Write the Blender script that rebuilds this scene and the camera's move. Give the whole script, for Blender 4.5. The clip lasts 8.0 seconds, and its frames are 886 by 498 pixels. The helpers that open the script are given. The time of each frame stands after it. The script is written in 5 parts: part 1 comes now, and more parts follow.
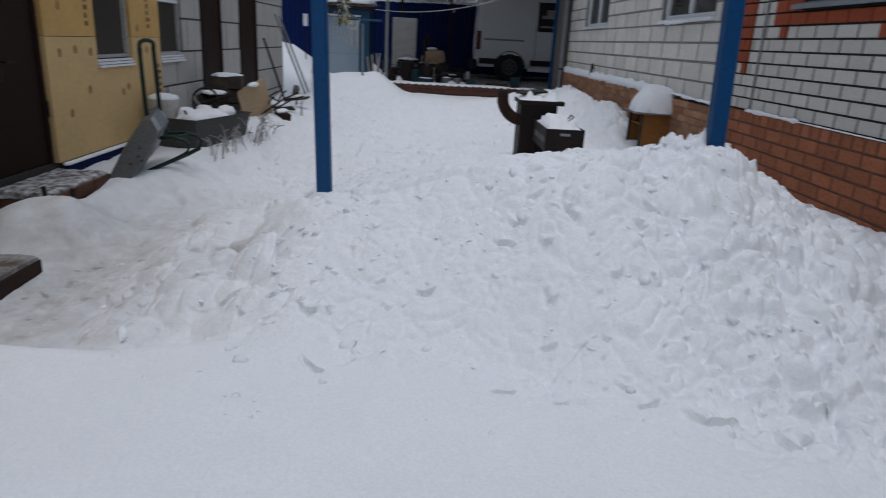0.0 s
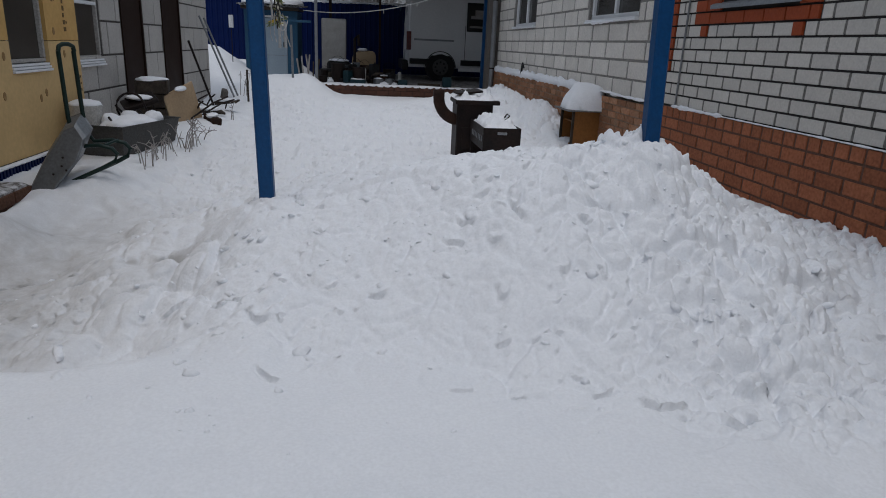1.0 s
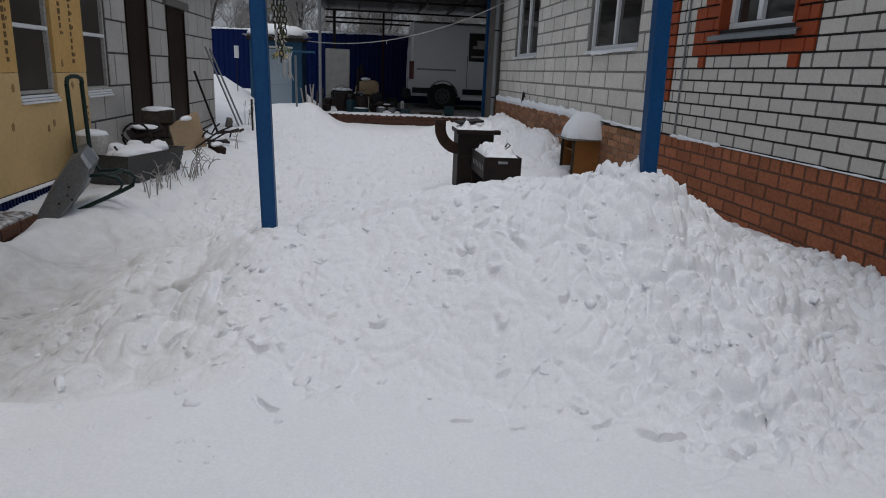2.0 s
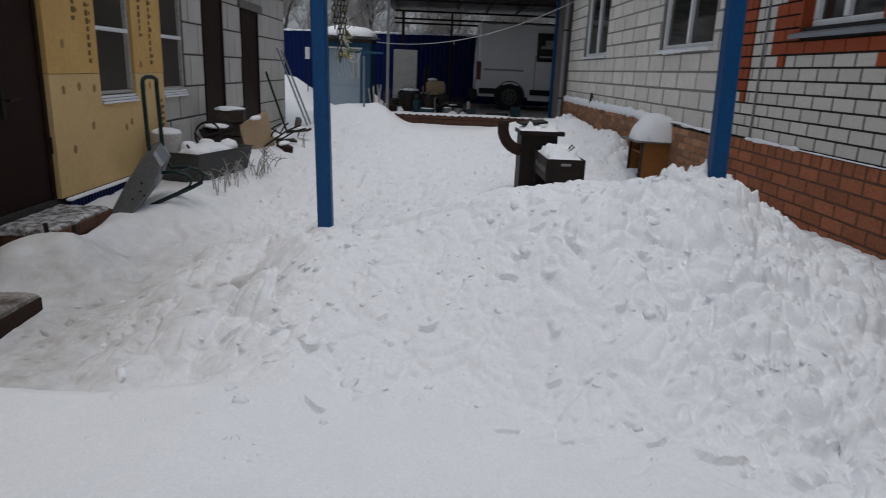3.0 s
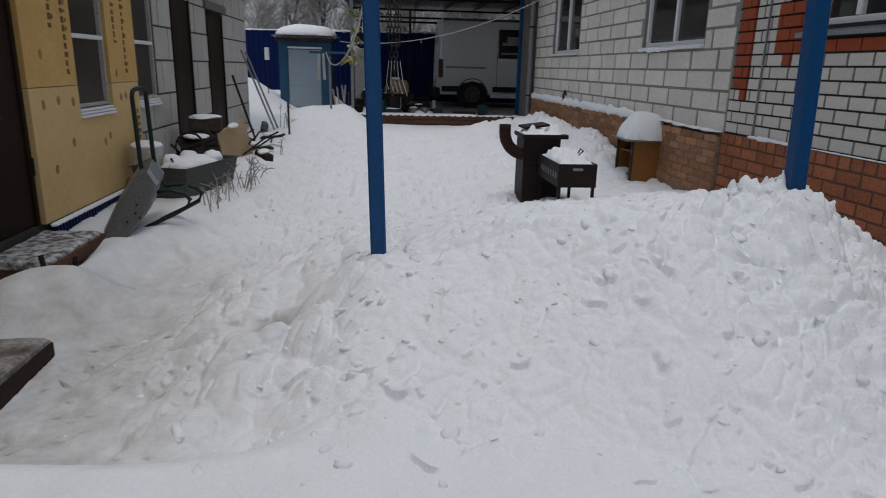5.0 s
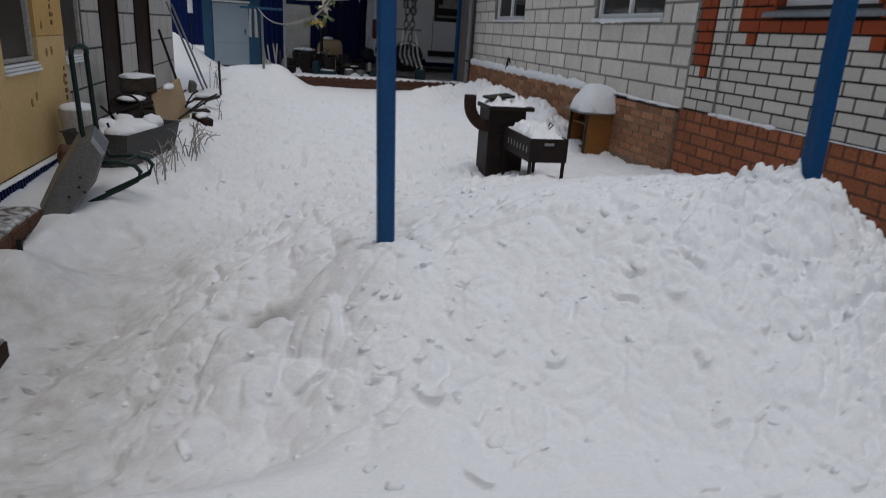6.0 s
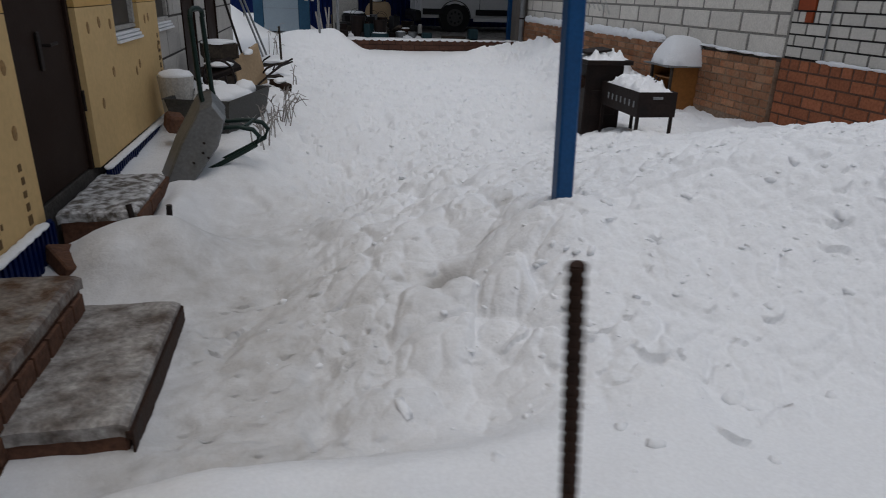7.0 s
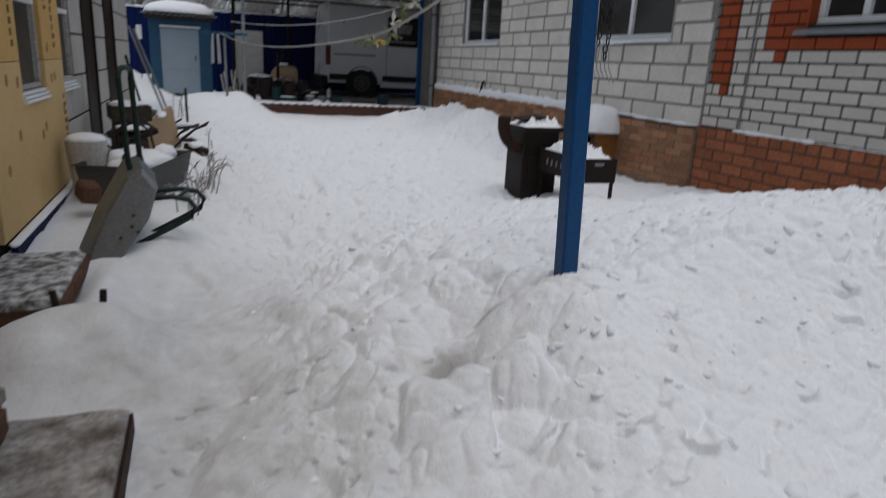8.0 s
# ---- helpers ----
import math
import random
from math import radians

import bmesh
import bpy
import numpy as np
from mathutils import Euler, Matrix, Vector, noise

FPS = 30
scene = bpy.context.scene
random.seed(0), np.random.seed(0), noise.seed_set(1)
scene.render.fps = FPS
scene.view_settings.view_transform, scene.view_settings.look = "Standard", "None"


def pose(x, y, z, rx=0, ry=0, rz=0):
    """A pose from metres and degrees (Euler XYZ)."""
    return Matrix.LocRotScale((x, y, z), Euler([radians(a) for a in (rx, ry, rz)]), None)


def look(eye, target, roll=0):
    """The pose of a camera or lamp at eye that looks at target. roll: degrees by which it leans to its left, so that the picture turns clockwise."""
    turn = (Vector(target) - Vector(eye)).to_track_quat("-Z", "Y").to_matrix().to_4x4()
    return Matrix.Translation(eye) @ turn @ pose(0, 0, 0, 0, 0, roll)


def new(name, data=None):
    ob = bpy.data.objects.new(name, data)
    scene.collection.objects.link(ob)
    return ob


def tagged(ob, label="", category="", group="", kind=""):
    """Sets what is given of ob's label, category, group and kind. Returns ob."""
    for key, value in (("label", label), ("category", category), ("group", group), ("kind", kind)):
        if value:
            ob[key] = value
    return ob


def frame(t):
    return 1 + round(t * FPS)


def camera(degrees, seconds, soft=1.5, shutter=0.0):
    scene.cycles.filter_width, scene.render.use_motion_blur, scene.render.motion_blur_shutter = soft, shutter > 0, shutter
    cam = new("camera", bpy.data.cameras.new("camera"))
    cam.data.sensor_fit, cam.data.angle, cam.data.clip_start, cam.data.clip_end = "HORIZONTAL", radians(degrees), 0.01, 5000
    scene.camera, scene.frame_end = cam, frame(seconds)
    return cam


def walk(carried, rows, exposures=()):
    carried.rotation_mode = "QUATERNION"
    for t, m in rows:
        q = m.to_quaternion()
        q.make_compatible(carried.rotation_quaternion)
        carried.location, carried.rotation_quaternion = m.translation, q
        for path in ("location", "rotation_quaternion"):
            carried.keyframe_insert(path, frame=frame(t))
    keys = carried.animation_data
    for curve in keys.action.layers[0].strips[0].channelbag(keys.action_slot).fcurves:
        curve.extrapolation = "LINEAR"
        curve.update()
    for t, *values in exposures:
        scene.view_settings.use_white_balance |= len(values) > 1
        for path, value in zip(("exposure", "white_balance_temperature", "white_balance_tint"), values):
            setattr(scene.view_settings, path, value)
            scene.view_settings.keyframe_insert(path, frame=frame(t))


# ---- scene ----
cam = camera(68.2, 8.0, soft=0.95, shutter=0.5)
PATH = [
    (0, (-0.166, 0.353, 1.315), (-0.109, 2.258, 0.709), 3.1),
    (0.5, (-0.212, 0.343, 1.323), (0.015, 2.234, 0.714), 2.3),
    (1, (-0.224, 0.352, 1.317), (0.027, 2.244, 0.721), 2.6),
    (2.5, (-0.197, 0.32, 1.348), (0.025, 2.244, 0.848), 2.6),
    (3, (-0.164, 0.379, 1.34), (-0.118, 2.308, 0.814), 2.4),
    (3.5, (-0.184, 0.416, 1.344), (-0.181, 2.344, 0.812), 3.3),
    (4, (-0.343, 0.511, 1.341), (-0.21, 2.432, 0.802), 2.3),
    (4.5, (-0.544, 0.563, 1.365), (-0.414, 2.487, 0.833), 0.4),
    (6, (-1.061, 0.922, 1.427), (-0.614, 2.767, 0.797), 3.7),
    (6.5, (-1.399, 1.042, 1.343), (-0.99, 2.852, 0.597), 0.6),
    (7, (-1.657, 1.103, 1.34), (-1.296, 2.929, 0.608), 1.7),
    (7.5, (-1.829, 1.267, 1.322), (-1.359, 3.076, 0.61), 0.7),
    (8, (-1.974, 1.46, 1.314), (-1.3, 3.263, 0.77), 3.1),
]
EXPOSURES = [(0.0, -0.10, 6000, 10), (0.4, -0.22, 6020, 10), (1.2, -0.22, 6150, 10), (2.3, -0.13, 6330, 10), (5.8, -0.16, 6340, 10), (7.0, -0.20, 6340, 10), (7.5, -0.10, 6340, 10), (8.0, -0.04, 6340, 10)]
walk(cam, [(t, look(eye, target, roll)) for t, eye, target, roll in PATH], EXPOSURES)

# ---- sky and light: an overcast winter day ----
world = bpy.data.worlds.new("winter_sky")
scene.world = world
world.use_nodes = True
wn = world.node_tree.nodes
wbg = wn["Background"]
sky = wn.new("ShaderNodeTexSky")
sky.sky_type, sky.sun_disc = "NISHITA", False
sky.sun_elevation, sky.sun_rotation = radians(74), radians(187)
sky.air_density, sky.dust_density, sky.ozone_density = 1.0, 6.0, 1.0
soft_sky = wn.new("ShaderNodeMixRGB")
soft_sky.inputs["Fac"].default_value = 0.72
soft_sky.inputs["Color2"].default_value = (5.2, 5.6, 6.05, 1)
world.node_tree.links.new(sky.outputs[0], soft_sky.inputs["Color1"])
# an overcast dome is brightest overhead
dome_co, dome_xyz, dome = wn.new("ShaderNodeTexCoord"), wn.new("ShaderNodeSeparateXYZ"), wn.new("ShaderNodeMapRange")
world.node_tree.links.new(dome_co.outputs["Generated"], dome_xyz.inputs[0])
world.node_tree.links.new(dome_xyz.outputs["Z"], dome.inputs["Value"])
dome.inputs["To Min"].default_value, dome.inputs["To Max"].default_value = 0.62, 1.42
overcast = wn.new("ShaderNodeVectorMath")
overcast.operation = "SCALE"
world.node_tree.links.new(soft_sky.outputs[0], overcast.inputs[0])
world.node_tree.links.new(dome.outputs[0], overcast.inputs["Scale"])
world.node_tree.links.new(overcast.outputs[0], wbg.inputs["Color"])
wbg.inputs["Strength"].default_value = 0.090
sun = new("sun", bpy.data.lights.new("sun", "SUN"))
sun.data.energy, sun.data.angle, sun.data.color = 0.55, radians(35), (1.0, 0.97, 0.93)
sun.matrix_world = look((0.3, 0.4, 9.5), (0, 3, 0))


# ---- small helpers ----
def S(a, b, v):
    t = np.clip((v - a) / (b - a), 0.0, 1.0)
    return t * t * (3 - 2 * t)


def part(name, bm, material, parent=None, label=""):
    me = bpy.data.meshes.new(name)
    if isinstance(bm, bmesh.types.BMesh):
        bmesh.ops.recalc_face_normals(bm, faces=bm.faces)
        bm.to_mesh(me)
        bm.free()
    else:
        me.from_pydata(bm[0], [], bm[1])
        me.update()
    if material:
        me.materials.append(material)
    ob = new(name, me)
    if parent:
        ob.parent = parent
    if label:
        tagged(ob, label)
    return ob


def smooth(ob, angle=40):
    for p in ob.data.polygons:
        p.use_smooth = True
    ob.data.set_sharp_from_angle(angle=radians(angle))
    return ob


def empty(name, m, label, category, group="", kind=""):
    ob = new(name)
    ob.matrix_world = m
    ob.empty_display_size = 0.1
    return tagged(ob, label, category, group, kind)


def box(bm, c, s, m=None, bevel=0.0):
    """A box of size s round c, with its edges chamfered."""
    r = bmesh.ops.create_cube(bm, size=1.0)
    vs = r["verts"]
    for v in vs:
        v.co = Vector((c[0] + v.co.x * s[0], c[1] + v.co.y * s[1], c[2] + v.co.z * s[2]))
        if m:
            v.co = m @ v.co
    if bevel:
        es = {e for v in vs for e in v.link_edges}
        bmesh.ops.bevel(bm, geom=list(es), offset=bevel, segments=1, affect="EDGES", clamp_overlap=True)
    return bm


def boxes(*items, bevel=0.0):
    bm = bmesh.new()
    for it in items:
        box(bm, *it, bevel=bevel)
    return bm


def tube(bm, pts, r, n=8, closed=False, taper=None):
    """A round bar along pts."""
    pts = [Vector(p) for p in pts]
    rings = []
    up = Vector((0.13, 0.21, 0.97))
    k = len(pts)
    for i, p in enumerate(pts):
        a = pts[(i - 1) % k] if closed or i else p
        b = pts[(i + 1) % k] if closed or i < k - 1 else p
        d = (b - a).normalized()
        u = d.cross(up)
        if u.length < 0.05:
            u = d.cross(Vector((1, 0, 0)))
        u.normalize()
        w = d.cross(u)
        rr = r if taper is None else r + (taper - r) * i / max(1, k - 1)
        rings.append([bm.verts.new(p + rr * (math.cos(2 * math.pi * j / n) * u + math.sin(2 * math.pi * j / n) * w)) for j in range(n)])
    for i in range(k if closed else k - 1):
        A, B = rings[i], rings[(i + 1) % k]
        for j in range(n):
            bm.faces.new((A[j], A[(j + 1) % n], B[(j + 1) % n], B[j]))
    if not closed:
        bm.faces.new(rings[0][::-1])
        bm.faces.new(rings[-1])
    return bm


def arc(c, r, a0, a1, n, u=(1, 0, 0), w=(0, 0, 1)):
    u, w, c = Vector(u), Vector(w), Vector(c)
    return [c + r * (math.cos(radians(a0 + (a1 - a0) * i / n)) * u + math.sin(radians(a0 + (a1 - a0) * i / n)) * w) for i in range(n + 1)]


def lattice_noise(x, y, seed=0):
    """Smooth noise in -1..1 on arrays."""
    xi, yi = np.floor(x).astype(np.int64), np.floor(y).astype(np.int64)
    xf, yf = x - xi, y - yi
    u, v = xf * xf * (3 - 2 * xf), yf * yf * (3 - 2 * yf)

    def h(a, b):
        n = (a * 374761393 + b * 668265263 + seed * 1442695041) & 0x7FFFFFFF
        n = ((n ^ (n >> 13)) * 1274126177) & 0x7FFFFFFF
        return ((n ^ (n >> 16)) & 0xFFFF) / 32767.5 - 1.0
    return (h(xi, yi) * (1 - u) + h(xi + 1, yi) * u) * (1 - v) + (h(xi, yi + 1) * (1 - u) + h(xi + 1, yi + 1) * u) * v


def cells(x, y, seed=0):
    """Distance to the nearest scattered point (about 0..1), that point's own number, the next distance and the offset in y: lumps."""
    xi, yi = np.floor(x).astype(np.int64), np.floor(y).astype(np.int64)
    best, second, own, off = np.full(x.shape, 9.0), np.full(x.shape, 9.0), np.zeros(x.shape), np.zeros(x.shape)
    for dx in (-1, 0, 1):
        for dy in (-1, 0, 1):
            a, b = xi + dx, yi + dy
            n = (a * 374761393 + b * 668265263 + seed * 1442695041) & 0x7FFFFFFF
            n = ((n ^ (n >> 13)) * 1274126177) & 0x7FFFFFFF
            px, py, q = a + (n & 255) / 255.0, b + ((n >> 8) & 255) / 255.0, ((n >> 16) & 255) / 255.0
            d = np.hypot(x - px, y - py)
            second = np.where(d < best, best, np.minimum(second, d))
            own = np.where(d < best, q, own)
            off = np.where(d < best, y - py, off)
            best = np.minimum(best, d)
    return best, own, second, off


# ---- materials ----
def material(name, col, rough=0.8, metal=0.0, col2=None, scale=3.0, amount=0.5, fine=40.0, fine_amount=0.25, bump=0.25, depth=0.01, per_piece=0.0, stretch=(1, 1, 1), rough_var=0.15, contrast=0.25, spec=0.25):
    """A surface with stains at one scale and grain at another, in world space."""
    m = bpy.data.materials.new(name)
    m.use_nodes = True
    nt = m.node_tree
    N, L = nt.nodes, nt.links
    b = N["Principled BSDF"]
    geo = N.new("ShaderNodeNewGeometry")
    mp = N.new("ShaderNodeMapping")
    mp.inputs["Scale"].default_value = stretch
    L.new(geo.outputs["Position"], mp.inputs["Vector"])
    n1, n2 = N.new("ShaderNodeTexNoise"), N.new("ShaderNodeTexNoise")
    n1.inputs["Scale"].default_value, n1.inputs["Detail"].default_value, n1.inputs["Roughness"].default_value = scale, 5, 0.6
    n2.inputs["Scale"].default_value, n2.inputs["Detail"].default_value = fine, 4
    L.new(mp.outputs[0], n1.inputs["Vector"])
    L.new(mp.outputs[0], n2.inputs["Vector"])
    r1 = N.new("ShaderNodeValToRGB")
    r1.color_ramp.elements[0].position, r1.color_ramp.elements[1].position = 0.5 - contrast, 0.5 + contrast
    L.new(n1.outputs["Fac"], r1.inputs[0])
    c2 = col2 or tuple(c * 0.6 for c in col)
    mix = N.new("ShaderNodeMixRGB")
    mix.inputs["Color1"].default_value, mix.inputs["Color2"].default_value = (*col, 1), (*c2, 1)
    sc = N.new("ShaderNodeMath")
    sc.operation = "MULTIPLY"
    sc.inputs[1].default_value = amount
    L.new(r1.outputs[0], sc.inputs[0])
    L.new(sc.outputs[0], mix.inputs["Fac"])
    hsv = N.new("ShaderNodeHueSaturation")
    L.new(mix.outputs[0], hsv.inputs["Color"])
    v = N.new("ShaderNodeMapRange")
    v.inputs["From Min"].default_value, v.inputs["From Max"].default_value = 0.3, 0.7
    v.inputs["To Min"].default_value, v.inputs["To Max"].default_value = 1 - fine_amount, 1 + fine_amount * 0.6
    L.new(n2.outputs["Fac"], v.inputs["Value"])
    if per_piece:
        oi = N.new("ShaderNodeObjectInfo")
        pv = N.new("ShaderNodeMapRange")
        pv.inputs["To Min"].default_value, pv.inputs["To Max"].default_value = 1 - per_piece, 1 + per_piece * 0.6
        L.new(oi.outputs["Random"], pv.inputs["Value"])
        mu = N.new("ShaderNodeMath")
        mu.operation = "MULTIPLY"
        L.new(v.outputs[0], mu.inputs[0])
        L.new(pv.outputs[0], mu.inputs[1])
        L.new(mu.outputs[0], hsv.inputs["Value"])
    else:
        L.new(v.outputs[0], hsv.inputs["Value"])
    L.new(hsv.outputs[0], b.inputs["Base Color"])
    rr = N.new("ShaderNodeMapRange")
    rr.inputs["To Min"].default_value, rr.inputs["To Max"].default_value = max(0.05, rough - rough_var), min(1.0, rough + rough_var)
    L.new(n1.outputs["Fac"], rr.inputs["Value"])
    L.new(rr.outputs[0], b.inputs["Roughness"])
    b.inputs["Metallic"].default_value = metal
    b.inputs["Specular IOR Level"].default_value = spec
    if bump:
        bp = N.new("ShaderNodeBump")
        bp.inputs["Strength"].default_value, bp.inputs["Distance"].default_value = bump, depth
        L.new(n2.outputs["Fac"], bp.inputs["Height"])
        L.new(bp.outputs[0], b.inputs["Normal"])
    return m


def snow_material(name, dirty):
    m = material(name, (0.86, 0.875, 0.90), 0.75, col2=(0.80, 0.82, 0.86), scale=5, amount=0.5, fine=90, fine_amount=0.05, bump=0.25, depth=0.008)
    nt = m.node_tree
    N, L = nt.nodes, nt.links
    b = N["Principled BSDF"]
    b.inputs["Specular IOR Level"].default_value = 0.25
    bump = next(n for n in N if n.bl_idname == "ShaderNodeBump")
    clod = N.new("ShaderNodeTexNoise")
    clod.inputs["Scale"].default_value, clod.inputs["Detail"].default_value, clod.inputs["Roughness"].default_value = 24, 6, 0.62
    geo = next(n for n in N if n.bl_idname == "ShaderNodeNewGeometry")
    L.new(geo.outputs["Position"], clod.inputs["Vector"])
    b2 = N.new("ShaderNodeBump")
    b2.inputs["Strength"].default_value, b2.inputs["Distance"].default_value = 0.4, 0.02
    L.new(clod.outputs["Fac"], b2.inputs["Height"])
    L.new(b2.outputs[0], bump.inputs["Normal"])
    if dirty:
        at = N.new("ShaderNodeAttribute")
        at.attribute_name = "dirt"
        n = N.new("ShaderNodeTexNoise")
        n.inputs["Scale"].default_value, n.inputs["Detail"].default_value, n.inputs["Roughness"].default_value = 7, 7, 0.65
        L.new(geo.outputs["Position"], n.inputs["Vector"])
        ra = N.new("ShaderNodeMapRange")
        ra.inputs["From Min"].default_value, ra.inputs["From Max"].default_value = 0.22, 0.74
        ra.inputs["To Min"].default_value = 0.28
        L.new(n.outputs["Fac"], ra.inputs["Value"])
        mu = N.new("ShaderNodeMath")
        mu.operation = "MULTIPLY"
        L.new(at.outputs["Fac"], mu.inputs[0])
        L.new(ra.outputs[0], mu.inputs[1])
        # one grey serves for trodden dirt and for shade painted beside the shed
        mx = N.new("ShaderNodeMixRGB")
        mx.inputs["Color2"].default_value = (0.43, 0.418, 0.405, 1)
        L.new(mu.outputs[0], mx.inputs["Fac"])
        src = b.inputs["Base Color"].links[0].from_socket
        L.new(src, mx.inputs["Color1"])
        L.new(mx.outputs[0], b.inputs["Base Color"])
    return m


SNOW = snow_material("trodden_snow", True)
SNOWCAP = snow_material("fresh_snow", False)
WHITE_BRICK = material("white_silicate_brick", (0.61, 0.58, 0.53), 0.85, col2=(0.52, 0.50, 0.47), scale=2.5, amount=0.5, fine=70, fine_amount=0.10, per_piece=0.10)
ORANGE_BRICK = material("orange_painted_brick", (0.31, 0.058, 0.016), 0.6, col2=(0.28, 0.06, 0.02), scale=4, amount=0.6, fine=60, fine_amount=0.15, per_piece=0.10)
RED_BRICK = material("red_brick", (0.35, 0.125, 0.058), 0.85, col2=(0.29, 0.10, 0.052), scale=5, amount=0.7, fine=45, fine_amount=0.25, per_piece=0.22)
OLD_BRICK = material("old_mortared_brick", (0.36, 0.14, 0.062), 0.9, col2=(0.34, 0.22, 0.14), scale=6, amount=0.9, fine=35, fine_amount=0.3, bump=0.6, per_piece=0.35)
DARK_JOINT = material("dark_mortar", (0.035, 0.033, 0.032), 0.95, scale=4, fine=60)
GREY_JOINT = material("grey_mortar", (0.17, 0.155, 0.14), 0.95, scale=4, fine=50, bump=0.7)
PALE_JOINT = material("pale_grey_mortar", (0.20, 0.19, 0.175), 0.95, scale=6, fine=60, bump=0.6)
SILL = material("dull_zinc_sill", (0.27, 0.29, 0.31), 0.5, 0.3, scale=5, fine=50, fine_amount=0.15, bump=0.05)
BLOCK = material("aerated_concrete_block", (0.72, 0.68, 0.62), 0.95, col2=(0.54, 0.51, 0.47), scale=3, amount=0.6, fine=55, fine_amount=0.14, per_piece=0.09, bump=0.5)
BLOCK_L = material("grey_gas_block", (0.49, 0.465, 0.43), 0.95, col2=(0.36, 0.34, 0.32), scale=2.5, amount=0.7, fine=50, fine_amount=0.16, per_piece=0.10, bump=0.5)
FOAM = material("yellow_foam_board", (0.64, 0.44, 0.20), 0.75, col2=(0.50, 0.35, 0.165), scale=1.6, amount=0.6, fine=30, fine_amount=0.07, bump=0.15)
FOAM_UP = material("golden_foam_board", (0.60, 0.375, 0.13), 0.75, col2=(0.48, 0.28, 0.09), scale=2.2, amount=0.7, fine=30, fine_amount=0.07, bump=0.15)
FOAM_DARK = material("brown_glue_mark", (0.34, 0.205, 0.085), 0.8, scale=20, fine=60)
PRINT = material("faded_printing", (0.16, 0.095, 0.04), 0.8, scale=20, fine=60)
DOOR = material("brown_sheet_steel", (0.021, 0.011, 0.008), 0.55, col2=(0.034, 0.022, 0.017), scale=3, fine=80, fine_amount=0.15, bump=0.08, spec=0.06)
BLUE = material("blue_painted_steel", (0.005, 0.062, 0.185), 0.45, col2=(0.008, 0.05, 0.14), scale=5, amount=0.6, fine=60, fine_amount=0.15, bump=0.12)
NAVY = material("navy_profiled_sheet", (0.0025, 0.0115, 0.075), 0.45, col2=(0.003, 0.010, 0.055), scale=1.5, fine=50, fine_amount=0.12, bump=0.05, spec=0.12)
PLASTIC = material("white_window_plastic", (0.78, 0.79, 0.80), 0.35, col2=(0.62, 0.63, 0.64), scale=4, amount=0.5, fine=60, fine_amount=0.05, bump=0.03)
ZINC = material("galvanised_sheet", (0.21, 0.222, 0.23), 0.45, 0.6, col2=(0.15, 0.155, 0.165), scale=5, amount=0.7, fine=50, fine_amount=0.18, bump=0.1)
RUST = material("rusty_steel", (0.022, 0.013, 0.010), 0.75, 0.3, col2=(0.065, 0.030, 0.018), scale=9, amount=0.7, fine=60, fine_amount=0.3, bump=0.3)
BLACKSTEEL = material("sooty_steel", (0.011, 0.009, 0.009), 0.6, 0.3, col2=(0.036, 0.020, 0.015), scale=7, amount=0.6, fine=60, fine_amount=0.3, bump=0.2)
PLY = material("ochre_painted_board", (0.24, 0.10, 0.025), 0.6, col2=(0.26, 0.11, 0.03), scale=5, amount=0.6, fine=40, fine_amount=0.15, bump=0.1)
CONCRETE = material("worn_icy_concrete", (0.40, 0.385, 0.37), 0.6, col2=(0.085, 0.062, 0.048), scale=8, amount=0.9, fine=45, fine_amount=0.35, bump=0.6, contrast=0.16)
STEPBRICK = material("brown_step_brick", (0.12, 0.055, 0.032), 0.85, col2=(0.09, 0.05, 0.035), scale=10, amount=0.7, fine=50, fine_amount=0.3, bump=0.5)
WHITE_PAINT = material("white_van_paint", (0.70, 0.70, 0.70), 0.3, col2=(0.60, 0.60, 0.60), scale=1.2, amount=0.6, fine=30, fine_amount=0.05, bump=0.0)
BLACK_PLASTIC = material("black_plastic", (0.010, 0.010, 0.011), 0.5, scale=5, fine=60)
RUBBER = material("tyre_rubber", (0.02, 0.02, 0.02), 0.85, scale=9, fine=80)
REDLAMP = material("red_lamp_plastic", (0.10, 0.010, 0.009), 0.25, scale=9, fine=80, bump=0)
SLATE = material("grey_roof_sheet", (0.20, 0.20, 0.20), 0.9, scale=3, fine=40)
LIGHTBLUE = material("pale_blue_painted_door", (0.28, 0.345, 0.40), 0.5, col2=(0.22, 0.28, 0.34), scale=2.5, amount=0.6, fine=40, fine_amount=0.08, bump=0.05)
OUTBLUE = material("blue_painted_boards", (0.024, 0.085, 0.155), 0.6, col2=(0.02, 0.06, 0.11), scale=4, amount=0.6, fine=40, fine_amount=0.15)
GREENSTEEL = material("dark_green_tube", (0.010, 0.026, 0.022), 0.4, scale=8, fine=80, bump=0.05)
DARKWOOD = material("weathered_dark_wood", (0.022, 0.017, 0.014), 0.85, col2=(0.10, 0.08, 0.06), scale=9, amount=0.7, fine=50, fine_amount=0.3, bump=0.4)
CARD = material("tan_board", (0.42, 0.30, 0.18), 0.8, col2=(0.34, 0.25, 0.16), scale=4, amount=0.6, fine=40, fine_amount=0.12)
GREYMETAL = material("grey_steel_pipe", (0.26, 0.27, 0.28), 0.45, 0.4, scale=6, fine=60, bump=0.05)
FROST = material("frosted_twigs", (0.40, 0.39, 0.38), 0.9, col2=(0.16, 0.13, 0.11), scale=5, amount=0.9, fine=60, fine_amount=0.2, bump=0)
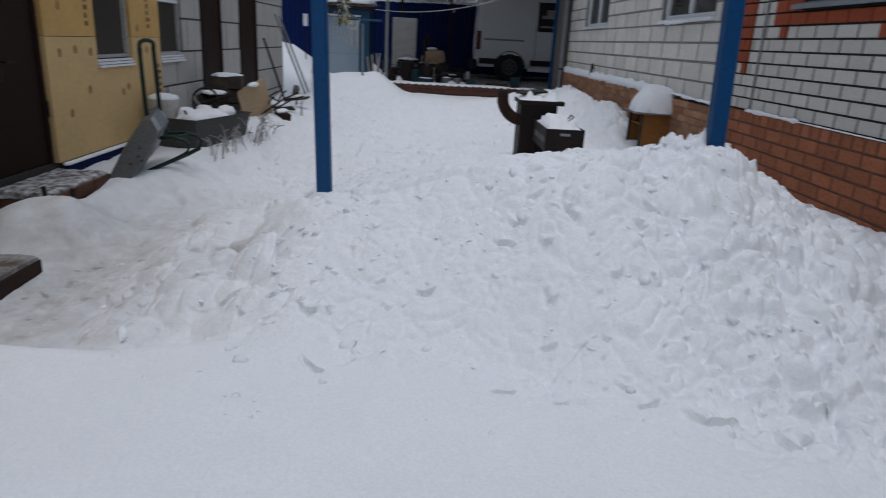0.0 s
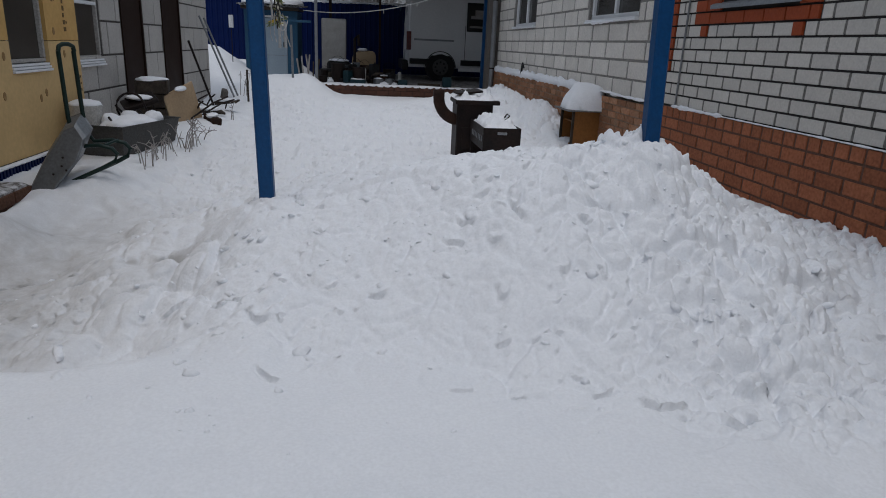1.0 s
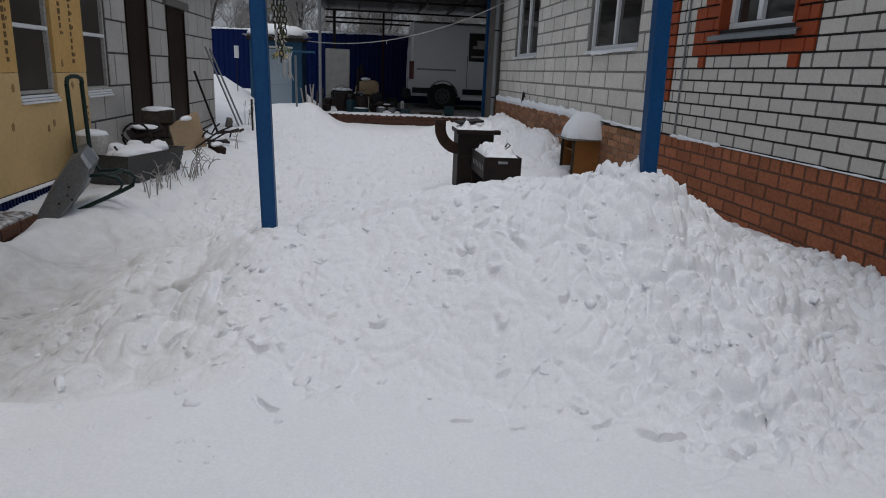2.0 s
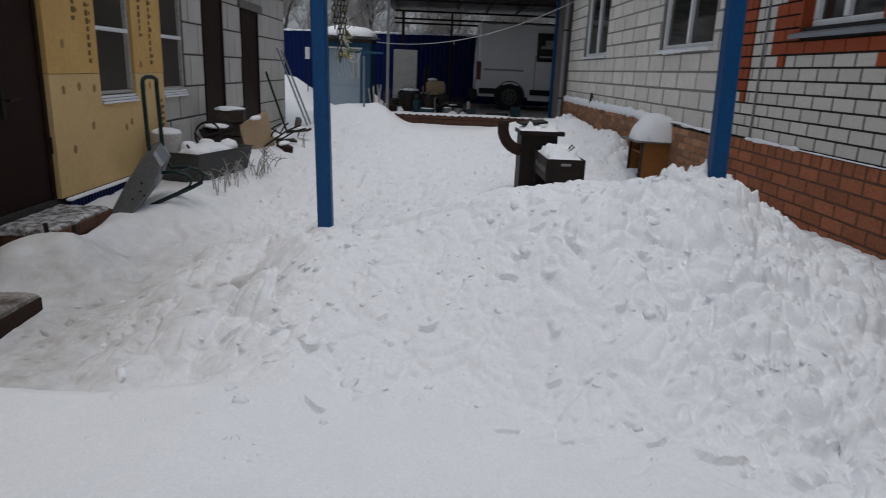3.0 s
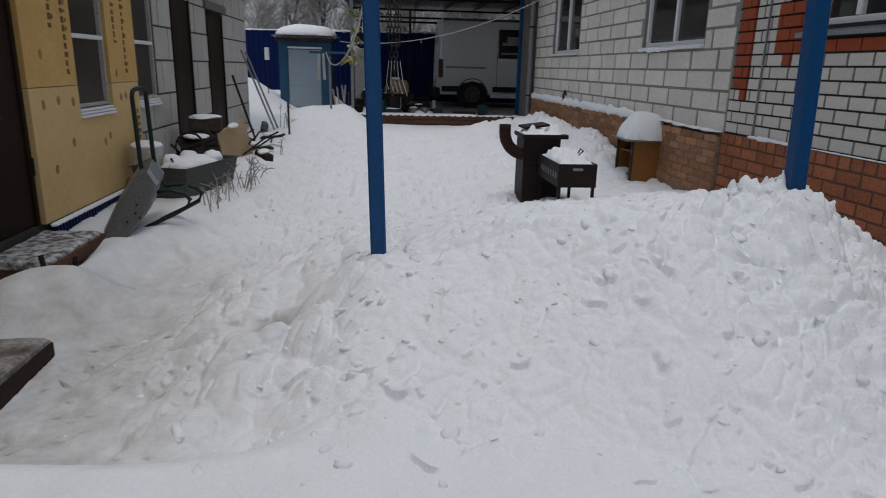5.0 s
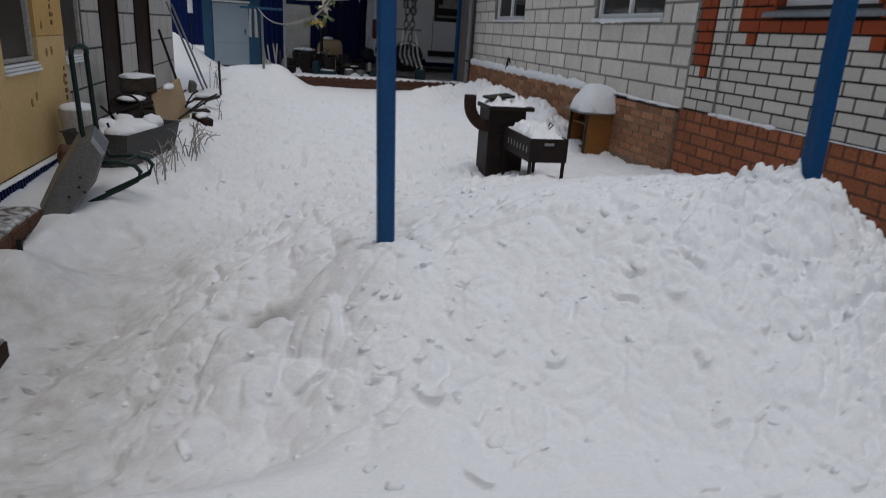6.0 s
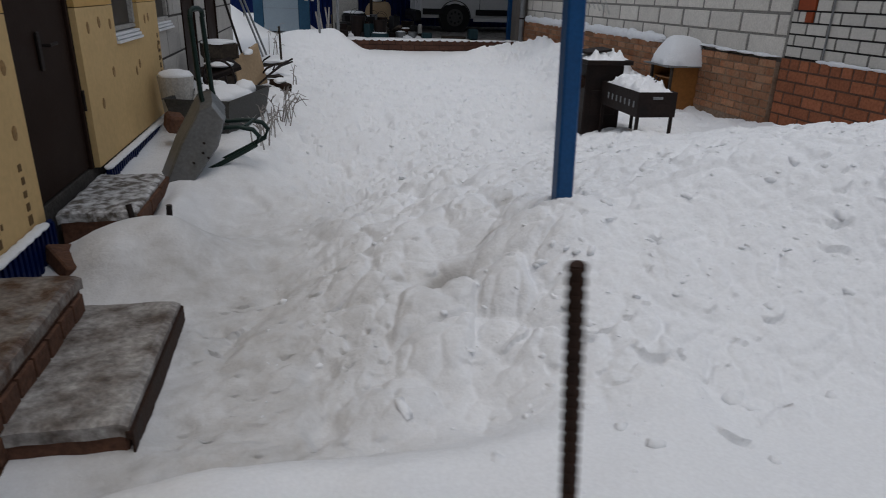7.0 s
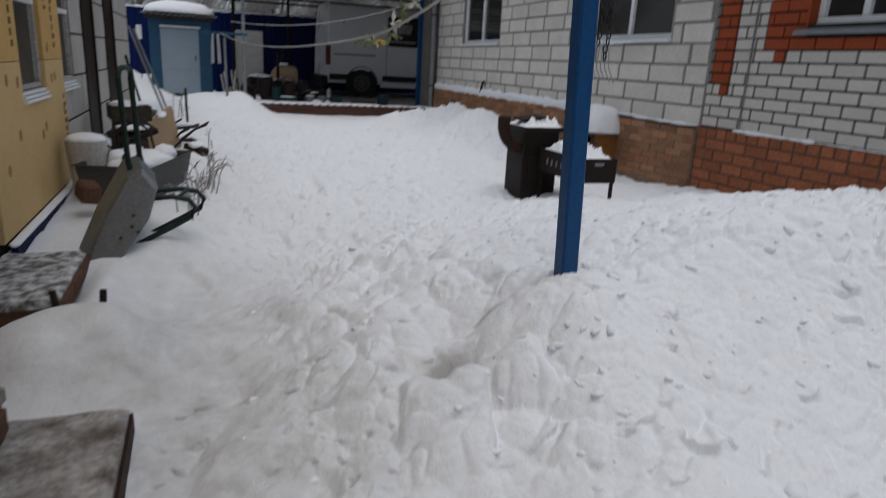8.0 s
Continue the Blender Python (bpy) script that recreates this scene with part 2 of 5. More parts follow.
BARK = material("dark_bark", (0.06, 0.05, 0.043), 0.95, col2=(0.14, 0.125, 0.115), scale=3, amount=0.8, fine=40, fine_amount=0.3)
ROPE = material("frosted_rope", (0.42, 0.42, 0.41), 0.9, scale=15, fine=80, bump=0.2)
CHAINMAT = material("dark_chain_steel", (0.05, 0.048, 0.046), 0.5, 0.7, scale=12, fine=80)
WHITE_TRASH = material("dirty_white_enamel", (0.60, 0.59, 0.56), 0.6, col2=(0.40, 0.37, 0.33), scale=6, amount=0.7, fine=60)
TEAL = material("dark_teal_plastic", (0.012, 0.04, 0.05), 0.5, scale=7, fine=60)


ICY = material("snowy_dirty_concrete", (0.60, 0.60, 0.61), 0.7, col2=(0.10, 0.085, 0.07), scale=17, amount=0.95, fine=40, fine_amount=0.2, bump=0.6, contrast=0.10)

WETSTEP = material("wet_brown_concrete", (0.10, 0.06, 0.042), 0.5, col2=(0.28, 0.26, 0.24), scale=9, amount=0.85, fine=45, fine_amount=0.35, bump=0.6, contrast=0.10)
SHED_JOINT = material("dark_shed_mortar", (0.075, 0.068, 0.062), 0.95, scale=5, fine=50, bump=0.6)
RED_JOINT = material("reddish_mortar", (0.15, 0.085, 0.06), 0.95, scale=5, fine=60, bump=0.5)
OLDFRAME = material("greyed_window_paint", (0.40, 0.38, 0.35), 0.6, col2=(0.28, 0.26, 0.24), scale=6, amount=0.6, fine=60)
BLOCK_JOINT = material("smeared_block_mortar", (0.30, 0.285, 0.26), 0.95, col2=(0.17, 0.16, 0.15), scale=5, amount=0.8, fine=50, bump=0.8)
OLD_MORTAR = material("old_brown_mortar", (0.22, 0.135, 0.085), 0.95, col2=(0.33, 0.26, 0.20), scale=6, amount=0.8, fine=40, bump=0.8)
OLDPAN = material("dull_stained_sheet", (0.065, 0.066, 0.066), 0.6, 0.3, col2=(0.10, 0.095, 0.088), scale=9, amount=0.7, fine=60, fine_amount=0.25, bump=0.2)


def glass_material():
    m = bpy.data.materials.new("window_glass")
    m.use_nodes = True
    b = m.node_tree.nodes["Principled BSDF"]
    b.inputs["Base Color"].default_value = (0.028, 0.027, 0.025, 1)
    b.inputs["Roughness"].default_value = 0.06
    b.inputs["Specular IOR Level"].default_value = 0.5
    return m


GLASS = glass_material()
SHED_GLASS = material("dusty_dark_glass", (0.034, 0.027, 0.020), 0.35, col2=(0.055, 0.045, 0.036), scale=2, fine=30, fine_amount=0.1, bump=0, spec=0.3)
KERB = material("dark_wet_brick", (0.10, 0.045, 0.030), 0.8, col2=(0.07, 0.04, 0.03), scale=4, amount=0.6, fine=40, fine_amount=0.25, per_piece=0.12)


# ---- ground: one sheet of snow with shovelled heaps ----
def crest(x):
    """Height of the shovelled ridge across the yard."""
    return np.interp(x, (-2.05, -1.70, -1.35, -1.05, -0.80, -0.15, 0.2, 0.53, 0.95, 1.2, 1.5, 1.8, 2.1, 2.6, 2.8), (-0.02, 0.06, 0.18, 0.345, 0.51, 0.68, 0.76, 0.82, 0.855, 0.85, 0.71, 0.56, 0.44, 0.33, 0.29))


HEAPS = [  # x, y, height, half-widths
    (-2.54, 4.36, 0.29, 0.43, 0.30), (-2.62, 4.12, 0.07, 0.12, 0.10), (-2.35, 4.30, 0.05, 0.12, 0.10), (-2.47, 4.9, 0.14, 0.13, 0.30), (-0.70, 3.42, 0.05, 0.16, 0.14), (-2.2, 5.75, 0.10, 0.30, 0.5),
    (-2.0, 14.1, 0.38, 0.75, 1.1), (-3.9, 16.6, 0.95, 1.0, 2.0), (2.42, 9.9, 0.36, 0.42, 0.75), (2.2, 9.1, 0.16, 0.4, 0.5), (-1.25, 14.05, 0.30, 0.42, 0.7),
    (2.1, 11.2, 0.44, 0.55, 0.8), (2.4, 12.7, 0.36, 0.35, 0.8), (1.7, 13.4, 0.24, 0.75, 0.6), (0.9, 9.6, 0.10, 0.6, 0.8),
    (-1.35, 3.95, 0.10, 0.28, 0.30), (-1.42, 3.42, 0.06, 0.17, 0.15), (-1.55, 4.6, 0.08, 0.2, 0.25), (-0.95, 4.25, 0.05, 0.2, 0.2), (2.7, 6.0, 0.17, 0.6, 1.1), (1.3, 6.5, 0.165, 1.5, 1.25), (1.12, 3.25, 0.07, 0.22, 0.22),
]


NOTCHES = [
    (0.775, 2.135, 0.1045, 0.0099, 0.02, 0.0275, -4), (0.93, 2.02, 0.055, 0.009, 0.016, 0.0275, -50), (0.6, 2.24, 0.055, 0.0081, 0.012, 0.022, 12), (1.1, 2.16, 0.066, 0.0081, 0.014, 0.022, 10),
    (-0.157, 2.862, 0.044, 0.009, 0.008, 0.022, -8), (0.225, 3.1, 0.066, 0.0072, 0.008, 0.0193, -35), (0.45, 3.08, 0.0605, 0.0063, 0.006, 0.0165, 30), (0.17, 3.02, 0.055, 0.0081, 0.008, 0.0193, -25),
    (-0.63, 2.79, 0.066, 0.009, 0.01, 0.022, -30), (-0.54, 2.44, 0.0605, 0.009, 0.008, 0.022, -28), (-1.39, 2.585, 0.055, 0.0099, 0.01, 0.0248, 6), (-2.1, 3.52, 0.0385, 0.0099, 0.012, 0.0275, 20),
    (-2.03, 3.65, 0.055, 0.009, 0.012, 0.0248, 28), (-2.01, 3.9, 0.044, 0.009, 0.012, 0.0248, 10), (-0.95, 3.67, 0.066, 0.0081, 0.016, 0.022, 15), (-1.17, 3.475, 0.0825, 0.0108, 0.02, 0.0275, 5),
    (-0.78, 3.62, 0.11, 0.0072, 0.012, 0.0138, -12), (-1, 3.05, 0.088, 0.0081, 0.012, 0.0165, 18), (-0.75, 2.95, 0.077, 0.0072, 0.01, 0.0193, -20), (-2.2, 4.62, 0.055, 0.0126, 0.012, 0.033, 30)]


def notch(u, v, a, b, lip, dep, turn):
    """A crescent cut, and the lip that hangs over it from its far side: the change of height, and how far the lip is pushed out."""
    c, q = np.cos(turn), np.sin(turn)
    p, r = u * c + v * q, -u * q + v * c
    r = (r - 0.30 * p * p / a) / b
    along = 1 - S(0.45, 1.0, np.abs(p) / a)
    rise = np.where(r < 0, -dep * S(-3.4, -2.2, r), lip * np.clip(1 - r / 6, 0, 1) ** 1.5)
    return along * rise, along * b * 1.9 * np.clip(1 - r / 5, 0, 1) * (r >= 0)


def notches(x, y, f, seed, amin, amax, cut):
    """Scattered notches, one to a cell of 1/f metres at most."""
    xs, ys = x * f, y * f
    xi, yi = np.floor(xs).astype(np.int64), np.floor(ys).astype(np.int64)
    n = (xi * 374761393 + yi * 668265263 + seed * 1442695041) & 0x7FFFFFFF
    n = ((n ^ (n >> 13)) * 1274126177) & 0x7FFFFFFF
    r0, r1, r2, r3 = (n & 127) / 127.0, ((n >> 7) & 127) / 127.0, ((n >> 14) & 127) / 127.0, ((n >> 21) & 127) / 127.0
    a = amin + (amax - amin) * r2
    turn = (r3 - 0.55) * 1.7
    keep = ((r0 * 5.7 + r1 * 3.3 + r2) % 1.0) > cut
    rise, push = notch((xs - xi - 0.3 - 0.4 * r0) / f, (ys - yi - 0.3 - 0.4 * r1) / f, a, 0.06 * a + 0.0052, 0.10 * a + 0.002, 0.14 * a + 0.008, turn)
    return keep * rise, keep * push


def ground_height(x, y):
    """Height of the snow at arrays x, y, how far dirt and painted shade darken it, and how far its lips hang out."""
    wob = 0.06 * lattice_noise(x * 1.3, y * 1.3, 3)
    z = -0.05 + 0.20 * S(4.6, 9.0, y) + 0.04 * S(10, 15, y)
    bank = 0.245 * (1 - S(2.40, 2.40 + 0.42 + 0.15 * S(-1.3, -0.7, x), y + 2 * wob) * (1 - S(-1.15, -0.55, x))) * (1 - S(3.6, 6.0, y)) * S(-2.9, -1.9, x) + 0.02
    bank = bank + 0.07 * (1 - S(0.4, 2.2, y))
    z = z + bank * (y < 6)
    # ridge
    yc = 3.52
    left = 1 - S(-0.9, -0.4, x)
    h = crest(x + wob + left * 0.05 * lattice_noise(x * 2.2, y * 2.2, 41))
    toe = 2.62 - 0.37 * S(-0.2, 0.7, x) + 0.5 * wob
    tf = np.clip((y - toe) / (0.95 + 0.08 * S(-0.2, 0.7, x)), 0, 1)
    tb = np.clip(1 - (y - yc) / 3.1, 0, 1)
    prof = np.where(y < yc, 0.75 * tf + 0.25 * S(0, 1, tf), 0.8 * tb + 0.2 * S(0, 1, tb))
    z = z + np.maximum(h - z, 0) * prof
    # snow left along the old shed, and by the far walls
    z = z + 0.17 * (1 - S(-2.35, -1.45, x + 0.6 * wob)) * S(4.75, 5.4, y) * (1 - S(9.0, 12, y))
    for hx, hy, hh, sx, sy in HEAPS:
        z = z + hh * np.exp(-(((x - hx) / sx) ** 2 + ((y - hy) / sy) ** 2))
    z = z + 0.6 * (S(15.5, 24, y) * (1 - S(-2.2, -1.4, x)) + S(21.3, 26, y) * S(-2.2, -1.4, x)) * (x > -20)
    # where the snow is shovelled, soft, trodden or left in lumps
    inyard = (1 - S(14.5, 16, y)) * S(-3.4, -3.0, x)
    piles = S(1.2, 1.9, x) * S(8.2, 9.0, y) * (1 - S(13.5, 14.5, y))
    soft = (1 - S(1.95, 2.55, y + wob)) * (1 - S(-0.2, 0.8, x))
    chunky = S(0.45, 1.1, x + 2 * wob) * S(1.75, 2.05, y) * (1 - S(3.5, 4.4, y)) + piles
    flank = (1 - S(-1.0, -0.5, x + wob)) * S(-1.75, -1.35, x + wob) * S(2.55, 3.0, y) * (1 - S(4.8, 6.0, y))
    path = S(-2.35, -2.1, x) * (1 - S(-1.7, -1.35, x + wob)) * S(2.5, 2.8, y) * (1 - S(9, 11, y)) + S(4.6, 5.4, y) * (1 - S(12, 13.5, y)) * S(-2.2, -1.7, x) * (1 - S(0.6, 1.4, x))
    path = np.clip(path, 0, 1)
    low = 0.45 * S(-0.5, 0.4, x)
    far = S(4.4, 5.4, y) * (1 - S(12.8, 14, y)) * S(-2.3, -1.8, x)
    face = S(2.35 - low, 2.75 - low, y) * (1 - S(3.9, 5.2, y)) * S(-1.0, -0.5, x)
    wx, wy = x + 0.045 * lattice_noise(x * 6, y * 6, 8) + 0.012 * lattice_noise(x * 19, y * 19, 18), y + 0.045 * lattice_noise(x * 6, y * 6, 9) + 0.012 * lattice_noise(x * 19, y * 19, 19)
    z = z + 0.011 * soft * lattice_noise(x * 5.5, y * 7.5, 33) * inyard + (0.020 * lattice_noise(x * 2.1, y * 2.1, 5) + 0.016 * (1 - 0.6 * soft) * lattice_noise(x * 4.7, y * 4.7, 15)) * inyard
    # rounded lumps with creases between them
    for k, (f, amp) in enumerate(((3.6, 0.055), (7.5, 0.030), (14.0, 0.013))):
        d, own, d2, off = cells(wx * f + 3 * k, wy * f * 1.12, 60 + k)
        dome = np.clip(1.0 - d * d * 1.3, 0, 1) * (0.45 + 0.8 * own) * (1 - (1 - S(0.0, 0.20, d2 - d)) * np.clip(0.35 + chunky + 0.4 * face, 0, 1))
        where = (1.15, 0.80, 0.40)[k] * flank + (0.28, 0.42, 0.50)[k] * face + (0.12, 0.22, 0.45)[k] * path + (0.55, 0.95, 1.3)[k] * chunky + 0.10 + (0.40, 0.75, 0.55)[k] * far
        z = z + amp * (dome - 0.45) * np.clip(where, 0, 1.6) * inyard * (1 - 0.9 * soft)
    # broken slabs standing at angles where the shovel threw them
    d, own, d2, off = cells(wx * 5.2 + 1, wy * 5.8, 71)
    z = z + chunky * inyard * 0.060 * (own - 0.55) * S(0.0, 0.07, d2 - d) + chunky * inyard * 0.07 * off / 5.8 * (own > 0.4)
    rough = np.clip(0.2 + 0.5 * face + 0.7 * chunky + 0.5 * path + 0.2 * flank - soft, 0.04, 1.2) * inyard
    z = z + rough * (0.007 * lattice_noise(x * 17, y * 17, 6) + 0.006 * lattice_noise(x * 34, y * 34, 7) + 0.004 * lattice_noise(x * 61, y * 61, 17))
    push = np.zeros_like(x)
    # short crescent notches under the lips of crumbs
    for k, (f, amin, amax, cut) in enumerate(((3.1, 0.026, 0.060, 0.60), (4.6, 0.018, 0.042, 0.48), (6.6, 0.013, 0.030, 0.40), (9.0, 0.011, 0.022, 0.40))):
        rise, out = notches(wx, wy, f, 80 + k, amin, amax, cut)
        where = np.clip(1.2 * face + 1.5 * chunky + 0.9 * path + 0.7 * flank + 0.15 - soft, 0, 1.5) * inyard * (0.25 + 0.75 * S(-0.35, 0.15, lattice_noise(x * 1.8 + 5 * k, y * 1.8, 91 + k)))
        z, push = z + rise * where, push + out * np.clip(where, 0, 1)
    # the larger ones: x, y, half-length, half-width, lip, depth, turn
    for px, py, a, b, lip, dep, turn in NOTCHES:
        rise, out = notch(x - px + 0.012 * lattice_noise(x * 19, y * 19, 18), y - py + 0.014 * lattice_noise(x * 13, y * 13, 19), a, b, lip, dep, radians(turn))
        z, push = z + rise, push + out
    # footprints, deep on the trodden way
    d, own, d2, off = cells(x * 3.4 + 3, y * 2.7, 44)
    z = z - (0.040 + 0.025 * far) * (1 - S(0.14, 0.30, d)) * (0.4 + 0.6 * S(-0.2, 0.2, off)) * (own > 0.35) * inyard * np.clip(path + 0.3 * S(4.2, 5.0, y) * S(-2.2, -1.8, x), 0, 1)
    # a clean shovel cut in the trodden way
    z = z - 0.07 * S(-1.30, -1.22, x) * (1 - S(-0.98, -0.90, x)) * S(7.3, 7.36, y) * (1 - S(7.5, 8.3, y))
    # the pit dug into the ridge's near flank
    z = z - 0.105 * np.exp(-(((x + 1.17) / 0.075) ** 2 + ((y - 3.50) / 0.05) ** 2)) * (1 + 0.5 * lattice_noise(x * 22, y * 22, 30))
    # trodden dirt, deepened and widened to paint in the shed's shade
    dirt = 0.86 * (0.35 + 0.65 * S(-2.6, -2.2, x)) * (1 - S(-1.9, -0.95, x + 3 * wob)) * S(2.42, 2.80, y + 2 * wob) * (1 - 0.75 * S(4.2, 6.0, y)) * (1 - S(8, 11, y))
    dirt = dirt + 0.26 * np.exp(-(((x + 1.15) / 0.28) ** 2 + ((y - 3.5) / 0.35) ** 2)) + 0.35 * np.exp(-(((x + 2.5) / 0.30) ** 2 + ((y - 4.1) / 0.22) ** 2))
    # extra darkening in the pit and at four small spots round it
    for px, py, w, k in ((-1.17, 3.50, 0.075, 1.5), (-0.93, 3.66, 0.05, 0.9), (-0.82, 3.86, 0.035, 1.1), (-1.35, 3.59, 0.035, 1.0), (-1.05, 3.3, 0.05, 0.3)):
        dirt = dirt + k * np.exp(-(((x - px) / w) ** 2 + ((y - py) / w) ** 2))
    dirt = dirt + 0.03 * inyard
    return z, dirt, push


def spread(stops):
    out = []
    for (a, step), (b, _) in zip(stops, stops[1:]):
        n = max(1, round((b - a) / step))
        out += [a + (b - a) * i / n for i in range(n)]
    return np.array(out + [stops[-1][0]])


gx = spread([(-90, 12), (-30, 4), (-6, 0.5), (-3.05, 0.05), (-2.6, 0.018), (-1.75, 0.0072), (1.65, 0.016), (2.8, 0.5), (6, 4), (30, 12), (90, 1)])
gy = spread([(-60, 12), (-8, 1.0), (0.2, 0.1), (1.2, 0.03), (1.8, 0.0066), (3.9, 0.016), (6.5, 0.028), (13.5, 0.1), (16, 0.5), (24, 3), (60, 15), (160, 1)])
GX, GY = np.meshgrid(gx, gy)
GZ, GD, GP = ground_height(GX, GY)
GP = np.clip(GP, 0, 0.03)
nx, ny = len(gx), len(gy)
idx = np.arange(nx * ny).reshape(ny, nx)
quads = np.stack([idx[:-1, :-1], idx[:-1, 1:], idx[1:, 1:], idx[1:, :-1]], -1).reshape(-1, 4)
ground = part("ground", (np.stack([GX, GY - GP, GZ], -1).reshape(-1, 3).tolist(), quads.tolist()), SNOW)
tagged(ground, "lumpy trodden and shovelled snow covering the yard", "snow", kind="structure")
dirt_shade_at = ground.data.attributes.new("dirt", "FLOAT", "POINT")
dirt_shade_at.data.foreach_set("value", GD.reshape(-1).astype(np.float32))
for p in ground.data.polygons:
    p.use_smooth = True


def ground_at(x, y):
    return float(ground_height(np.array([float(x)]), np.array([float(y)]))[0][0])


# ---- pieces: bricks, blocks and boards set into walls ----
PIECES = {}


def piece_mesh(name, dx, dy, dz, mat, edge=0.006, variant=0):
    edge = 0.005 if name == "block" else 0.003
    """A brick or block: a box with a chamfered, slightly uneven outer face; its outer face looks to -x or +x by the sign of dx."""
    key = (name, round(dx, 3), round(dy, 3), round(dz, 3), mat.name, variant)
    if key not in PIECES:
        rnd = random.Random(str(key))
        s = 1 if dx > 0 else -1
        j = lambda: rnd.uniform(-0.35, 0.35) * edge
        ys, zs = dy / 2, dz / 2
        v = [(0, -ys, -zs), (0, ys, -zs), (0, ys, zs), (0, -ys, zs)]
        m = dx - s * edge
        v += [(m, -ys + abs(j()), -zs + abs(j())), (m, ys - abs(j()), -zs + abs(j())), (m, ys - abs(j()), zs - abs(j())), (m, -ys + abs(j()), zs - abs(j()))]
        e = edge
        v += [(dx + j(), -ys + e, -zs + e + j()), (dx + j(), ys - e, -zs + e + j()), (dx + j(), ys - e + j(), zs - e), (dx + j(), -ys + e + j(), zs - e)]
        f = [(8, 9, 10, 11)]
        for a in (0, 4):
            for i in range(4):
                k = (i + 1) % 4
                f.append((a + i, a + k, a + 4 + k, a + 4 + i))
        if s < 0:
            f = [q[::-1] for q in f]
        me = bpy.data.meshes.new(name)
        me.from_pydata(v, [], f)
        me.update()
        me.materials.append(mat)
        PIECES[key] = me
    return PIECES[key]


def lay(parent, name, x, depth, y0, y1, z0, z1, length, joint, mat, offset=0.0, variants=4, upright=None):
    """One run of pieces along y from y0 to y1 between heights z0 and z1, on the plane x, standing out by depth (signed)."""
    y = y0 - (offset % length)
    up = upright or joint
    while y < y1 - 0.015:
        a, b = max(y, y0) + up / 2, min(y + length, y1) - up / 2
        if b - a > 0.03:
            b_round = a + round(b - a, 2)
            ob = new(name, piece_mesh(name, depth, b_round - a - (0.01 * random.randrange(3) if name == "block" else 0), z1 - z0 - joint, mat, 0.006, random.randrange(variants)))
            ob.location = (x, (a + b_round) / 2, (z0 + z1) / 2)
            ob.parent = parent
        y += length


# ---- the brick house ----
XE = 2.72          # outer face of the house wall
ZP = 0.85          # top of the plinth
C = 0.103          # brick course


def wall_with_openings(name, x0, x1, y0, y1, z0, z1, openings, mat, label):
    """A thick wall along y, with openings (y0, y1, z0, z1) right through it."""
    ys = sorted({y0, y1, *[o[0] for o in openings], *[o[1] for o in openings]})
    bm = bmesh.new()
    for a, b in zip(ys, ys[1:]):
        gaps = sorted([(o[2], o[3]) for o in openings if o[0] < (a + b) / 2 < o[1]])
        z = z0
        for g0, g1 in gaps:
            if g0 > z:
                box(bm, ((x0 + x1) / 2, (a + b) / 2, (z + g0) / 2), (x1 - x0, b - a, g0 - z))
            z = g1
        if z < z1:
            box(bm, ((x0 + x1) / 2, (a + b) / 2, (z + z1) / 2), (x1 - x0, b - a, z1 - z))
    return tagged(part(name, bm, mat), label, "wall", kind="structure")


WIN_C = (4.78, 5.77, 1.78, 3.0)
wall_east = wall_with_openings("wall_east", XE + 0.007, XE + 0.40, -4.0, 6.85, -0.3, 3.3, [WIN_C], DARK_JOINT, "white brick house wall with dark joints, orange trim and red brick plinth")
WIN_A, WIN_B = (7.50, 9.13, 1.70, 3.02), (11.90, 13.55, 1.70, 3.02)
wall_block = wall_with_openings("wall_block", XE + 0.006, XE + 0.40, 6.85, 15.0, -0.3, 3.3, [WIN_A, WIN_B], BLOCK_JOINT, "pale aerated block wall with smeared grey mortar joints")
wall_gable = tagged(part("wall_gable", boxes(((5.0, 15.18, 1.5), (5.0, 0.36, 3.6))), GREY_JOINT), "plain end wall of the block house", "wall", kind="structure")


def window(name, x, out, y0, y1, z0, z1, mullions, transoms, label, frame_w=0.055, glass=GLASS, rim=PLASTIC):
    """A plastic window standing in an opening of a wall along y; out is the way it faces along x."""
    win = empty(name, pose(x, (y0 + y1) / 2, z0), label, "window", kind="structure")
    w, h = y1 - y0, z1 - z0
    d = 0.06
    bm = boxes(((0, 0, frame_w / 2), (d, w, frame_w)), ((0, 0, h - frame_w / 2), (d, w, frame_w)),
               ((0, -w / 2 + frame_w / 2, h / 2), (d, frame_w, h - 2 * frame_w - 0.004)), ((0, w / 2 - frame_w / 2, h / 2), (d, frame_w, h - 2 * frame_w - 0.004)), bevel=0.006)
    part("window_frame", bm, rim, win)
    cuts = [-w / 2 + frame_w] + [y - (y0 + y1) / 2 for y in mullions] + [w / 2 - frame_w]
    for m in cuts[1:-1]:
        part("mullion", boxes(((0, m, h / 2), (d + 0.012, 0.06, h - 2 * frame_w - 0.004)), bevel=0.006), PLASTIC, win)
    for a, b in zip(cuts, cuts[1:]):
        part("pane", boxes(((-0.008 * out, (a + b) / 2, h / 2), (0.012, b - a - 0.03, h - 2 * frame_w + 0.01))), glass, win)
    for t in transoms:
        part("transom", boxes(((0, 0, t - z0), (d + 0.012, w - 2 * frame_w, 0.035)), bevel=0.005), PLASTIC, win)
    return win


